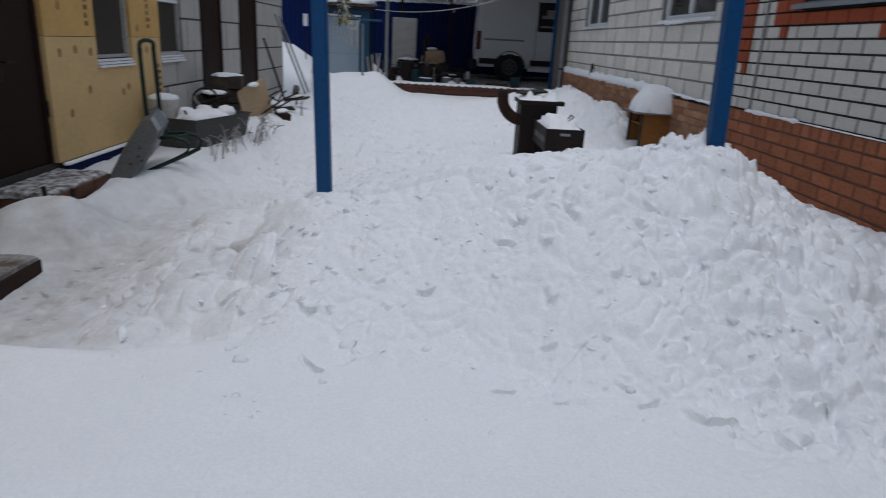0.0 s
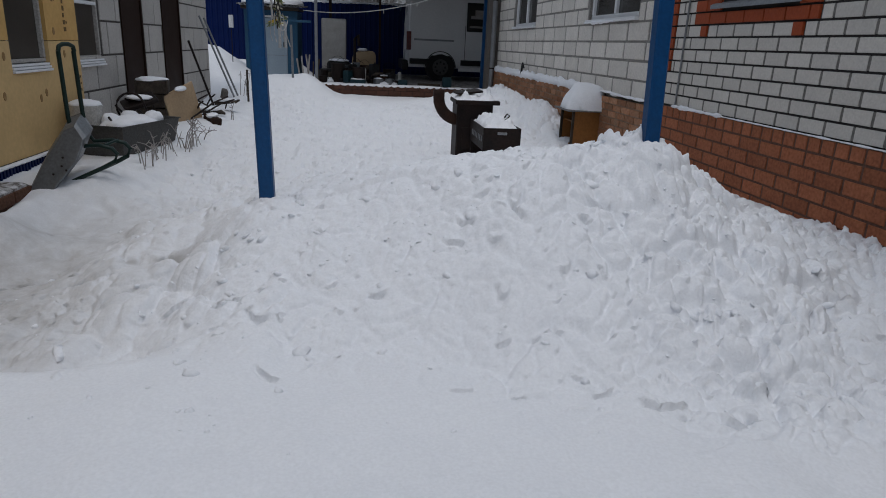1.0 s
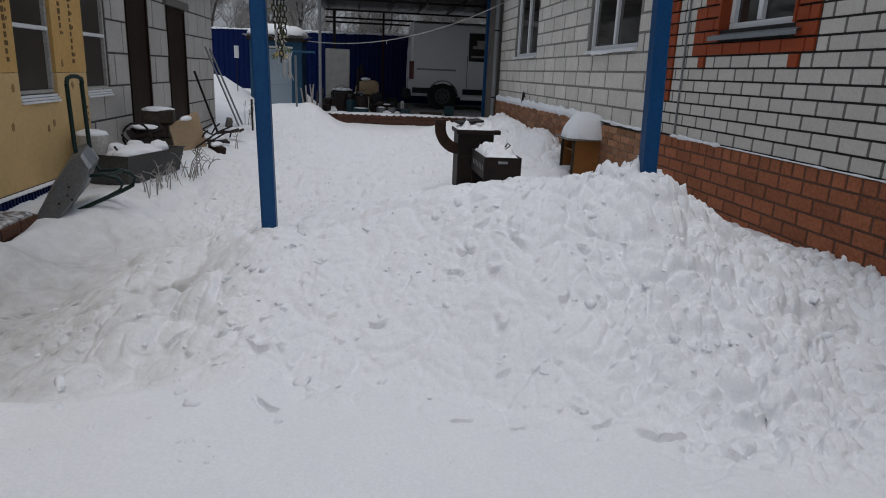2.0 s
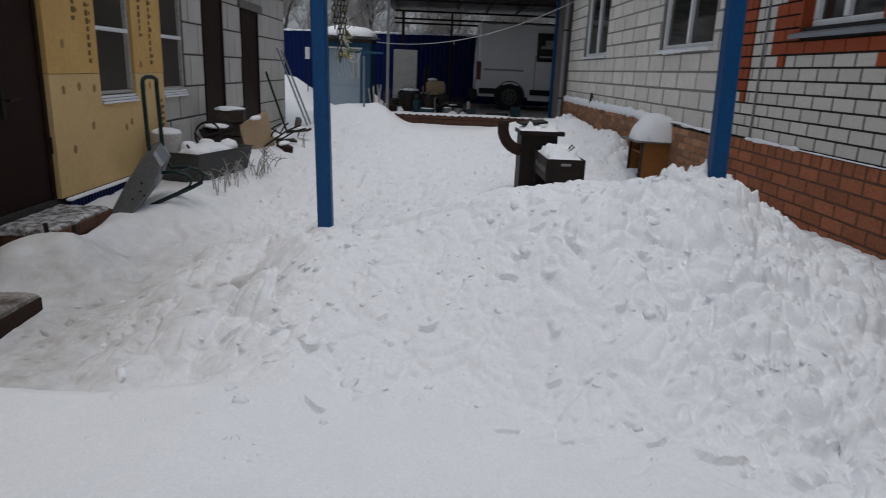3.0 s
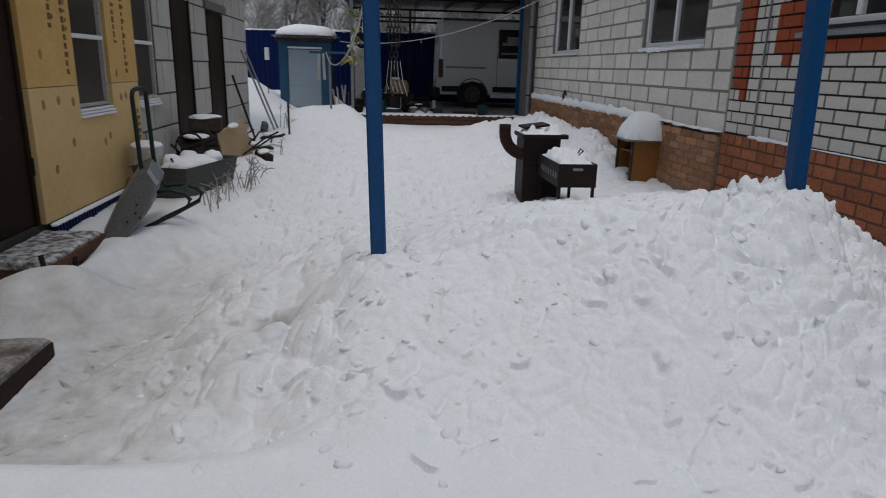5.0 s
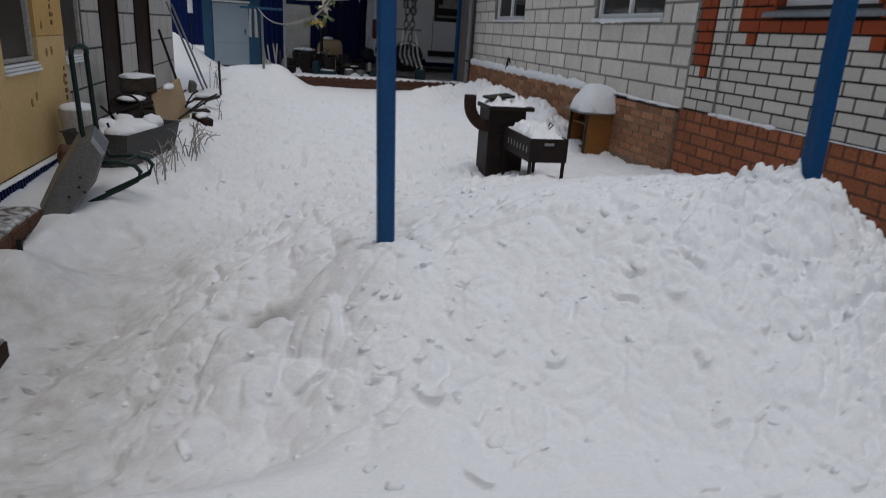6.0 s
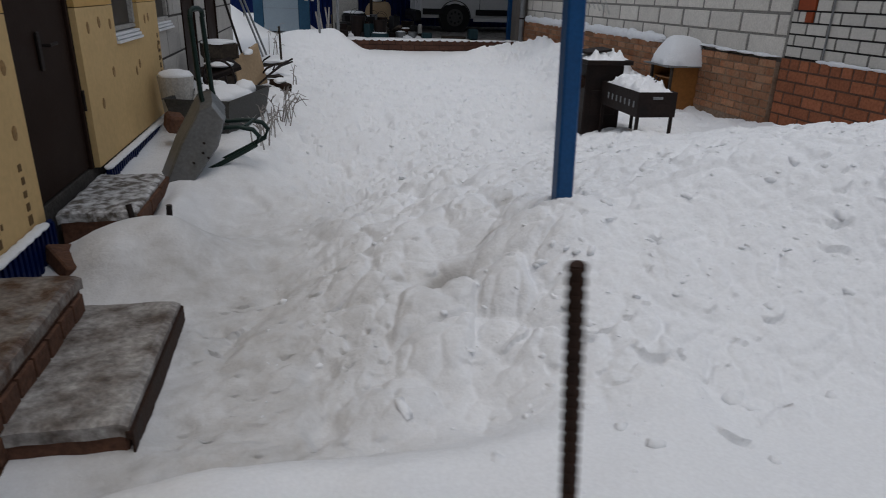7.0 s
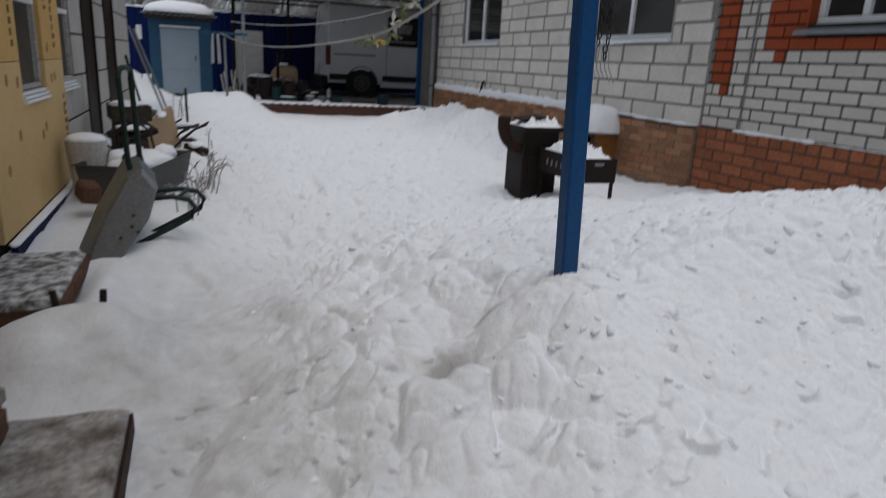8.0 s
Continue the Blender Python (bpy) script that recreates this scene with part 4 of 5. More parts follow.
# ---- stove and brazier ----
def build_stove():
    st = empty("garden_stove", pose(0.67, 6.72, 0.0), "rusty dark steel outdoor stove with an elbow flue, snow on top", "stove")
    part("body", boxes(((0.20, 0.15, 0.48), (0.35, 0.34, 0.64)), bevel=0.01), BLACKSTEEL, st)
    part("top_plate", boxes(((0.215, 0.13, 0.80), (0.43, 0.42, 0.04)), bevel=0.006), BLACKSTEEL, st)
    part("lid", boxes(((0.26, 0.16, 0.855), (0.26, 0.16, 0.02), pose(0, 0, 0, 4, -6, 12)), bevel=0.004), BLACKSTEEL, st)
    pts = [(-0.15, 0.05, 0.90), (-0.15, 0.05, 0.86)] + arc((0.06, 0.05, 0.83), 0.21, 180, 265, 8) + [(0.12, 0.05, 0.62)]
    part("flue_elbow", smooth_bm(tube(bmesh.new(), pts, 0.055, 14)), RUST, st, "rusty bent flue pipe")
    part("fire_door", boxes(((0.20, -0.03, 0.45), (0.24, 0.012, 0.22)), bevel=0.004), BLACKSTEEL, st)
    bm = bmesh.new()
    bmesh.ops.create_grid(bm, x_segments=26, y_segments=22, size=0.5)
    for v in bm.verts:
        ex = min(0.5 - abs(v.co.x), 0.5 - abs(v.co.y))
        n = noise.fractal(Vector((v.co.x * 6, v.co.y * 6, 9.1)), 0.8, 2.0, 4)
        v.co = Vector((0.215 + v.co.x * 0.42, 0.13 + v.co.y * 0.40, 0.818 + 0.035 * min(1, ex * 5) + 0.06 * n * min(1, ex * 6)))
    smooth(part("snow_cap", bm, SNOWCAP, st), 80)
    return st


def smooth_bm(bm):
    for f in bm.faces:
        f.smooth = True
    return bm


def build_brazier():
    br = empty("brazier", pose(0.82, 5.93, 0.0), "dark sheet steel charcoal brazier on thin legs, heaped with snow", "brazier")
    w, l, t, zb, zt = 0.33, 0.70, 0.008, 0.455, 0.65
    part("trough", boxes(((w / 2, 0, (zb + zt) / 2), (w, t, zt - zb)), ((w / 2, l, (zb + zt) / 2), (w, t, zt - zb)), ((t / 2, l / 2, (zb + zt) / 2), (t, l - 2 * t, zt - zb)), ((w - t / 2, l / 2, (zb + zt) / 2), (t, l - 2 * t, zt - zb)), ((w / 2, l / 2, zb + 0.005), (w - 2 * t, l - 2 * t, 0.01))), BLACKSTEEL, br)
    part("handle_slot", boxes(((w / 2, -0.006, 0.605), (0.085, 0.006, 0.022)), bevel=0.003), GREYMETAL, br, "pale cut-out hand hold")
    for x in (0.02, w - 0.02):
        for y in (0.015, l - 0.015):
            part("leg", boxes(((x, y, 0.29), (0.025, 0.025, 0.40)), bevel=0.003), BLACKSTEEL, br)
    for i in range(7):
        part("air_hole", boxes(((-0.003, 0.06 + i * 0.08, 0.55), (0.006, 0.018, 0.05)), bevel=0.002), GREYMETAL, br)
    bm = bmesh.new()
    bmesh.ops.create_grid(bm, x_segments=22, y_segments=40, size=0.5)
    for v in bm.verts:
        ex = min(0.5 - abs(v.co.x), 0.5 - abs(v.co.y))
        n = noise.fractal(Vector((v.co.x * 5, v.co.y * 9, 4.2)), 0.8, 2.0, 4)
        v.co = Vector((w / 2 + v.co.x * (w - 0.02), l / 2 + v.co.y * (l - 0.02), 0.615 + 0.10 * min(1, ex * 4) ** 0.7 + 0.05 * n * min(1, ex * 6)))
    smooth(part("snow_topping", bm, SNOWCAP, br), 80)
    tong = tube(bmesh.new(), [(0.14, 0.10, 0.66), (0.24, 0.20, 0.71), (0.27, 0.22, 0.735), (0.25, 0.24, 0.75), (0.22, 0.2, 0.725)], 0.006, 6)
    part("poker", tong, BLACKSTEEL, br)
    return br


def build_hutch():
    h = empty("storage_box", pose(2.25, 8.15, 0.0), "open-sided ochre wooden box under a thick snow cap", "box")
    part("front_panel", boxes(((0.30, 0.02, 0.32), (0.40, 0.02, 0.58)), bevel=0.003), PLY, h)
    part("side_panel", boxes(((0.49, 0.25, 0.32), (0.02, 0.43, 0.58)), bevel=0.003), PLY, h)
    part("back_panel", boxes(((0.30, 0.48, 0.32), (0.40, 0.02, 0.58)), bevel=0.003), PLY, h)
    for sz in (0.48, 0.20):
        part("shelf", boxes(((0.29, 0.25, sz), (0.36, 0.42, 0.015))), PLY, h)
    for sy in (0.02, 0.48):
        part("corner_post", boxes(((0.085, sy, 0.32), (0.03, 0.03, 0.58)), bevel=0.003), DARKWOOD, h)
    part("lid", boxes(((0.28, 0.25, 0.622), (0.58, 0.60, 0.018)), bevel=0.004), SLATE, h, "grey sheet lid")
    bm = bmesh.new()
    bmesh.ops.create_uvsphere(bm, u_segments=32, v_segments=18, radius=1)
    for v in bm.verts:
        u = v.co.copy()
        # squarish flat-topped loaf
        ex = 0.62
        sx = math.copysign(abs(u.x) ** ex, u.x)
        sy = math.copysign(abs(u.y) ** ex, u.y)
        sz = math.copysign(abs(u.z) ** 0.72, u.z)
        n = noise.noise(u * 1.7 + Vector((3, 1, 2)))
        v.co = Vector((0.30 + sx * (0.285 + 0.03 * n - 0.10 * max(0, sz)), 0.25 + sy * (0.30 + 0.02 * n - 0.09 * max(0, sz)), 0.63 + (max(sz, 0) * (0.33 + 0.03 * n) if sz > 0 else sz * 0.008)))
    smooth(part("snow_cap", bm, SNOWCAP, h), 80)
    return h


build_stove()
build_brazier()
build_hutch()


# ---- downpipe, steps, stakes ----
dp = empty("downpipe", pose(2.60, 14.93, 0.25), "pale grey rain downpipe on the corner of the block house", "pipe")
smooth(part("pipe", tube(bmesh.new(), [(0, 0, 0.0), (0, 0, 3.0)], 0.05, 14), GREYMETAL, dp))
smooth(part("outlet", tube(bmesh.new(), [(0, 0, 0.06), (-0.02, -0.04, 0.0), (-0.04, -0.12, -0.04)], 0.052, 14), GREYMETAL, dp))
for z in (0.6, 2.0):
    part("clamp", tube(bmesh.new(), [(0, 0, z), (0, 0, z + 0.03)], 0.056, 14), BLACKSTEEL, dp)


def icy_slab(name, x0, x1, y0, y1, z0, z1, label, side, top=CONCRETE):
    s = empty(name, pose((x0 + x1) / 2, (y0 + y1) / 2, z0), label, "step")
    bm = bmesh.new()
    bmesh.ops.create_grid(bm, x_segments=16, y_segments=24, size=0.5)
    w, l, h = x1 - x0, y1 - y0, z1 - z0
    for v in bm.verts:
        e = 0.012 * (abs(v.co.x) > 0.46) + 0.012 * (abs(v.co.y) > 0.47)
        v.co = Vector((v.co.x * w, v.co.y * l, h - e + 0.008 * noise.noise(Vector((v.co.x * 5, v.co.y * 7, x0)))))
    r = bmesh.ops.extrude_face_region(bm, geom=list(bm.faces))
    for v in [g for g in r["geom"] if isinstance(g, bmesh.types.BMVert)]:
        v.co.z -= 0.045
    part("tread", bm, top, s)
    part("base", boxes(((0, 0, (h - 0.05) / 2), (w - 0.02, l - 0.02, h - 0.05)), bevel=0.008), side, s)
    return s


st1 = icy_slab("doorstep", -2.66, -2.262, 2.90, 3.765, -0.10, 0.10, "low concrete doorstep glazed with dirty ice", STEPBRICK)
st2 = icy_slab("doorstep", -2.985, -2.62, 2.55, 3.74, -0.10, 0.25, "upper brick and concrete doorstep with ice and wet patches", STEPBRICK, WETSTEP)
for k in range(3):
    for i in range(9):
        ob = new("brick", piece_mesh("brick", 0.014, 0.115, 0.082, STEPBRICK, 0.006, i % 3))
        ob.location, ob.parent = (0.178, -0.53 + i * 0.128 + 0.05 * (k % 2), 0.05 + k * 0.092), st2
part("edge_angle", boxes(((0.198, 0.0, 0.150), (0.022, 0.872, 0.030)), ((0.206, 0.0, 0.10), (0.008, 0.868, 0.13)), bevel=0.003), RUST, st1, "rusty angle iron edge with ice")
st3 = icy_slab("doorstep", -2.985, -2.60, 4.56, 5.32, 0.02, 0.245, "brick doorstep under thin dirty snow at the brown door", STEPBRICK, ICY)
for i in range(3):
    ob = new("brick", piece_mesh("brick", 0.02, 0.24, 0.075, STEPBRICK, 0.006, i))
    ob.location, ob.parent = (0.19, -0.25 + i * 0.255, 0.16), st3
for x, y, tx, ty in ((-2.42, 4.45, 0.01, 0.0), (-2.58, 4.45, -0.03, 0.03)):
    g = ground_at(x, y)
    p = tagged(part("pipe_stub", tube(bmesh.new(), [(x, y, g - 0.08), (x + tx, y + ty, max(0.30, g + 0.035))], 0.015, 10), BLACKSTEEL), "short black pipe stub poking out of the snow", "pipe", "pipe stubs")
tagged(part("brick", boxes(((0, 0, 0), (0.12, 0.25, 0.08)), bevel=0.008), STEPBRICK), "loose red brick half buried in snow", "brick").matrix_world = pose(-2.84, 4.22, ground_at(-2.84, 4.22) - 0.02, 12, 14, 40)


def rod(name, a, b, r, mat, label, cat="rod", group=""):
    return tagged(part(name, tube(bmesh.new(), [a, b], r, 8), mat), label, cat, group)


bar = bmesh.new()
lo_end, hi_end = Vector((-1.371, 1.585, 0.10)), Vector((-1.454, 1.565, 1.137))
tube(bar, [lo_end, hi_end], 0.0075, 10)
for i in range(84):
    q = lo_end.lerp(hi_end, (i + 0.5) / 84)
    tube(bar, [q, q + Vector((-0.0004, 0, 0.0045))], 0.0088, 10)
tagged(part("metal_rod", bar, RUST), "ribbed rusty iron rod stuck upright in the snow", "rod")
rod("stake", (-2.19, 12.45, 0.05), (-2.20, 12.48, 0.75), 0.018, DARKWOOD, "dark wooden stake in the snow")
rod("stake", (-1.54, 13.8, 0.1), (-1.56, 13.8, 1.55), 0.022, GREYMETAL, "grey steel stake carrying the clothes line")
rod("crowbar", (-2.70, 12.25, 0.0), (-2.90, 11.45, 1.20), 0.018, BLACKSTEEL, "black iron bar leaning on the shed wall", "tool")

brick_walls()
shed_cladding()


# ---- junk along the shed ----
def snow_lumps(spots, name="snow_cap", parent=None):
    """Settled snow: overlapping soft lumps (x, y, z, rx, ry, rz)."""
    bm = bmesh.new()
    for x, y, z, a, b, c in spots:
        r = bmesh.ops.create_icosphere(bm, subdivisions=3, radius=1)
        for v in r["verts"]:
            n = 1 + 0.16 * noise.noise(v.co * 2.1 + Vector((x * 9, y * 9, z * 9)))
            v.co = Vector((x + v.co.x * a * n, y + v.co.y * b * n, z + v.co.z * c * n))
    return smooth(part(name, bm, SNOWCAP, parent), 80)


def build_wheelbarrow():
    wb = empty("wheelbarrow", pose(-2.42, 5.42, 0.0), "galvanised wheelbarrow tipped on its nose, dark green handles up", "wheelbarrow")
    o = Vector((-2.42, 5.42, 0.0))
    base = [Vector(p) - o for p in ((-2.65, 5.27, 0.10), (-2.45, 5.26, 0.12), (-2.26, 5.36, 0.38), (-2.20, 5.44, 0.57), (-2.29, 5.50, 0.68), (-2.38, 5.50, 0.645), (-2.52, 5.40, 0.40))]
    mid = sum(base, Vector()) / len(base)
    back = Vector((-0.05, 0.22, 0.02))
    bm = bmesh.new()
    rings = []
    for s, k, out in ((0.0, 0.80, 0), (0.12, 0.89, 0), (1.0, 0.98, 1), (1.03, 1.01, 1)):
        rings.append([bm.verts.new(mid + (p - mid) * k + back * s) for p in base])
    bm.faces.new(rings[0])
    n = len(base)
    for A, B in zip(rings, rings[1:]):
        for i in range(n):
            bm.faces.new((A[i], A[(i + 1) % n], B[(i + 1) % n], B[i]))
    tray = part("tray", bm, ZINC, wb, "dented grey galvanised tray")
    md = tray.modifiers.new("thick", "SOLIDIFY")
    md.thickness = 0.006
    md = tray.modifiers.new("soft", "BEVEL")
    md.width, md.segments, md.limit_method, md.angle_limit = 0.012, 2, "ANGLE", radians(25)
    def bar(pts):
        return [Vector(p) - o for p in pts]
    top = bar([(-2.405, 5.60, 1.15), (-2.40, 5.61, 1.185), (-2.385, 5.64, 1.20), (-2.365, 5.69, 1.20), (-2.352, 5.73, 1.185), (-2.35, 5.74, 1.15)])
    smooth(part("handle", tube(bmesh.new(), top, 0.016, 10), GREENSTEEL, wb))
    for dx, dy, dz in ((0, 0, 0), (0.05, 0.14, 0.02)):
        pts = bar([(-2.405 + dx, 5.60 + dy, 1.15), (-2.385 + dx, 5.58 + dy, 0.68 + dz), (-2.35 + dx, 5.545 + dy, 0.53 + dz), (-2.30 + dx, 5.52 + dy, 0.475 + dz), (-2.16 + dx, 5.50 + dy, 0.49 + dz), (-2.07 + dx, 5.50 + dy, 0.47 + dz),
                   (-2.035 + dx, 5.50 + dy, 0.425 + dz), (-2.06 + dx, 5.50 + dy, 0.37 + dz), (-2.15 + dx, 5.50 + dy, 0.32 + dz), (-2.36 + dx, 5.46 + dy, 0.22 + dz)])
        smooth(part("leg_tube", tube(bmesh.new(), pts, 0.016, 10), GREENSTEEL, wb))
    part("cross_bar", tube(bmesh.new(), bar([(-2.12, 5.50, 0.49), (-2.07, 5.64, 0.51)]), 0.012, 8), GREENSTEEL, wb)
    for i, (x, z) in enumerate(((-2.36, 0.42), (-2.37, 0.36), (-2.34, 0.33), (-2.43, 0.30))):
        p = Vector((x, 5.345 - 0.16 * (0.42 - z), z)) - o
        part("bolt", tube(bmesh.new(), [p, p + Vector((0.006, -0.012, 0))], 0.008, 6), BLACKSTEEL, wb)
    return wb


build_wheelbarrow()


def build_trough():
    t = empty("mortar_trough", pose(-2.46, 7.05, 0.13, 0, 0, -16), "grey sheet metal trough full of snow and scrap beside the shed", "trough")
    bm = bmesh.new()
    lo = [(-0.20, -0.40, 0), (0.20, -0.40, 0), (0.20, 0.40, 0), (-0.20, 0.40, 0)]
    rings = [[bm.verts.new((x * k, y * (1 + (k - 1) * 0.5), z)) for x, y, _ in lo] for k, z in ((1.0, 0.0), (1.32, 0.36), (1.40, 0.362))]
    bm.faces.new(rings[0][::-1])
    for A, B in zip(rings, rings[1:]):
        for i in range(4):
            bm.faces.new((A[i], A[(i + 1) % 4], B[(i + 1) % 4], B[i]))
    tr = part("pan", bm, OLDPAN, t)
    md = tr.modifiers.new("thick", "SOLIDIFY")
    md.thickness = 0.008
    snow_lumps([(0.0, 0.06, 0.32, 0.23, 0.34, 0.085), (0.07, -0.2, 0.33, 0.12, 0.14, 0.06), (-0.10, -0.10, 0.36, 0.08, 0.09, 0.07), (0.12, 0.25, 0.36, 0.09, 0.10, 0.08), (-0.12, 0.22, 0.38, 0.08, 0.08, 0.05)], "snow_topping", t)
    return t


build_trough()


def crate(x, y, z, w, l, h, turn, label):
    c = empty("wooden_crate", pose(x, y, z, 0, 0, turn), label, "crate", "stacked crates")
    for s in (-1, 1):
        part("side", boxes(((s * (w / 2 - 0.01), 0, h / 2), (0.02, l, h)), bevel=0.003), DARKWOOD, c)
        part("side", boxes(((0, s * (l / 2 - 0.01), h / 2), (w - 0.044, 0.02, h)), bevel=0.003), DARKWOOD, c)
    part("bottom", boxes(((0, 0, 0.01), (w - 0.044, l - 0.044, 0.02))), DARKWOOD, c)
    return c


crate(-2.66, 8.62, 0.26, 0.32, 0.40, 0.20, 8, "dark weathered wooden crate under another")
crate(-2.65, 8.60, 0.475, 0.29, 0.38, 0.15, 4, "dark weathered wooden crate")
crate(-2.64, 8.56, 0.64, 0.35, 0.44, 0.14, 12, "dark weathered wooden crate topped with snow")
tagged(snow_lumps([(-2.64, 8.56, 0.785, 0.18, 0.23, 0.030)], "snow_pad"), "flat pad of snow on a crate", "snow")
tagged(snow_lumps([(-2.80, 6.98, 0.635, 0.14, 0.14, 0.05)], "snow_mound"), "rounded snow on a bucket by the shed", "snow")
bk = empty("bucket", pose(-2.80, 6.98, 0.27), "dirty white bucket topped with snow by the shed", "bucket")
part("body", tube(bmesh.new(), [(0, 0, 0), (0, 0, 0.36)], 0.11, 18, taper=0.145), WHITE_TRASH, bk)
for x, y, z, sx, sy, sz, rx, ry, rz, mt, nm, lab, cat in (
        (-2.36, 8.72, 0.46, 0.03, 0.50, 0.46, 18, 0, -30, CARD, "board", "tan offcut of board leaning on the crates", "board"),
        (-2.55, 7.75, 0.60, 0.34, 0.28, 0.05, 12, -18, 25, BLACKSTEEL, "metal_tray", "dark metal tray lying tilted on the scrap", "tray"),
        (-2.30, 9.60, 0.33, 0.50, 0.16, 0.03, 8, 6, 30, DARKWOOD, "plank", "dark plank end poking from the snow", "plank"),
        (-2.20, 10.6, 0.36, 0.36, 0.12, 0.03, 10, -8, -20, DARKWOOD, "plank", "dark plank end poking from the snow", "plank"),
        (-2.05, 8.85, 0.30, 0.12, 0.30, 0.10, 5, 6, 35, RUST, "iron_scrap", "rusty iron scrap in the snow", "scrap"),
        (-2.72, 6.35, 0.36, 0.13, 0.18, 0.13, 6, 10, 20, STEPBRICK, "brick_lump", "broken red brick lump against the foam wall", "brick"),
        (-2.70, 12.9, 0.22, 0.10, 0.30, 0.30, 5, 12, 15, GREY_JOINT, "concrete_lump", "grey concrete lump at the shed corner", "lump")):
    tagged(part(nm, boxes(((0, 0, 0), (sx, sy, sz)), bevel=min(sx, sy, sz) * 0.15), mt), lab, cat).matrix_world = pose(x, y, z, rx, ry, rz)
tagged(snow_lumps([(-2.36, 8.70, 0.68, 0.05, 0.22, 0.03), (-2.54, 7.75, 0.645, 0.14, 0.12, 0.03), (-2.30, 9.6, 0.36, 0.2, 0.08, 0.035), (-2.2, 10.6, 0.39, 0.16, 0.07, 0.03), (-2.05, 8.85, 0.36, 0.07, 0.14, 0.03)], "snow_dusting"), "snow lying on the scrap", "snow", kind="stuff")
rnd = random.Random(21)
for i in range(16):
    y = 6.7 + i * 0.26
    x = -2.45 + rnd.uniform(-0.15, 0.25)
    a = Vector((x, y, ground_at(x, y) + rnd.uniform(0.0, 0.08)))
    b = a + Vector((rnd.uniform(-0.4, 0.4), rnd.uniform(-0.5, 0.5), rnd.uniform(0.08, 0.30)))
    tagged(part("scrap_bar", tube(bmesh.new(), [a, a.lerp(b, 0.6) + Vector((0, 0, 0.03)), b], 0.011, 6), BLACKSTEEL), "bent dark iron bar sticking out of the snowy scrap", "bar", "scrap bars")
hoop = tube(bmesh.new(), [(-2.62, 7.35, 0.50)] + [Vector(p) for p in arc((-2.50, 7.30, 0.60), 0.13, 200, 20, 9, (1, 0, 0), (0, 0.3, 0.95))] + [(-2.36, 7.4, 0.5)], 0.011, 8)
tagged(smooth(part("iron_hoop", hoop, BLACKSTEEL)), "bent black iron hoop on the trough", "hoop")


def frosted_plant(x, y, n, seed, hmax=0.30):
    rnd = random.Random(seed)
    z = ground_at(x, y) - 0.02
    p = empty("dead_plant", pose(x, y, z), "dry frosted plant stalks standing in the snow", "plant", "dead plants")
    for i in range(n):
        a = rnd.uniform(0, 6.28)
        l, h = rnd.uniform(0.04, 0.20), rnd.uniform(0.12, hmax)
        x0, y0 = rnd.uniform(-0.09, 0.09), rnd.uniform(-0.16, 0.16)
        droop = rnd.uniform(-0.14, 0.02)
        pts = [(x0, y0, 0), (x0 + 0.3 * l * math.cos(a), y0 + 0.3 * l * math.sin(a), 0.7 * h), (x0 + 0.7 * l * math.cos(a), y0 + 0.7 * l * math.sin(a), h), (x0 + 1.1 * l * math.cos(a), y0 + 1.1 * l * math.sin(a), h + droop)]
        bm = tube(bmesh.new(), pts, rnd.uniform(0.004, 0.007), 5, taper=0.003)
        for k in range(2):
            q = Vector(pts[1]).lerp(Vector(pts[2]), rnd.random())
            tube(bm, [q, q + Vector((rnd.uniform(-0.06, 0.06), rnd.uniform(-0.06, 0.06), rnd.uniform(-0.02, 0.07)))], 0.005, 4, taper=0.003)
        part("stalk", bm, FROST, p)
    return p


for i, (x, y, n) in enumerate(((-2.08, 6.75, 8), (-1.98, 7.15, 9), (-2.12, 6.35, 5), (-1.95, 7.5, 6), (-2.3, 9.2, 3), (-1.85, 9.4, 2))):
    frosted_plant(x, y, n, 40 + i)
frosted_plant(-2.35, 13.0, 6, 77, 0.5)
for a, b in (((-2.46, 12.9, 0.10), (-2.92, 12.35, 1.60)), ((-2.40, 12.98, 0.10), (-2.86, 12.42, 1.57))):
    tagged(part("pole", tube(bmesh.new(), [a, b], 0.016, 8), GREYMETAL), "pale thin pole leaning against the shed corner", "pole", "leaning poles")
bowl = tagged(part("rusty_bowl", tube(bmesh.new(), [(-2.47, 12.95, 0.16), (-2.47, 12.95, 0.21)], 0.12, 18, taper=0.17), RUST), "flat rusty red bowl in the snow", "bowl")
gl = empty("garden_light", pose(-3.05, 15.9, 0.75), "white plastic garden light on a thin stick", "lamp")
part("stick", tube(bmesh.new(), [(0, 0, 0), (0, 0, 0.75)], 0.010, 6), BLACKSTEEL, gl)
part("bottle", tube(bmesh.new(), [(0, 0, 0.72), (0, 0, 0.76), (0, 0, 0.92), (0, 0, 0.98)], 0.05, 10), PLASTIC, gl)


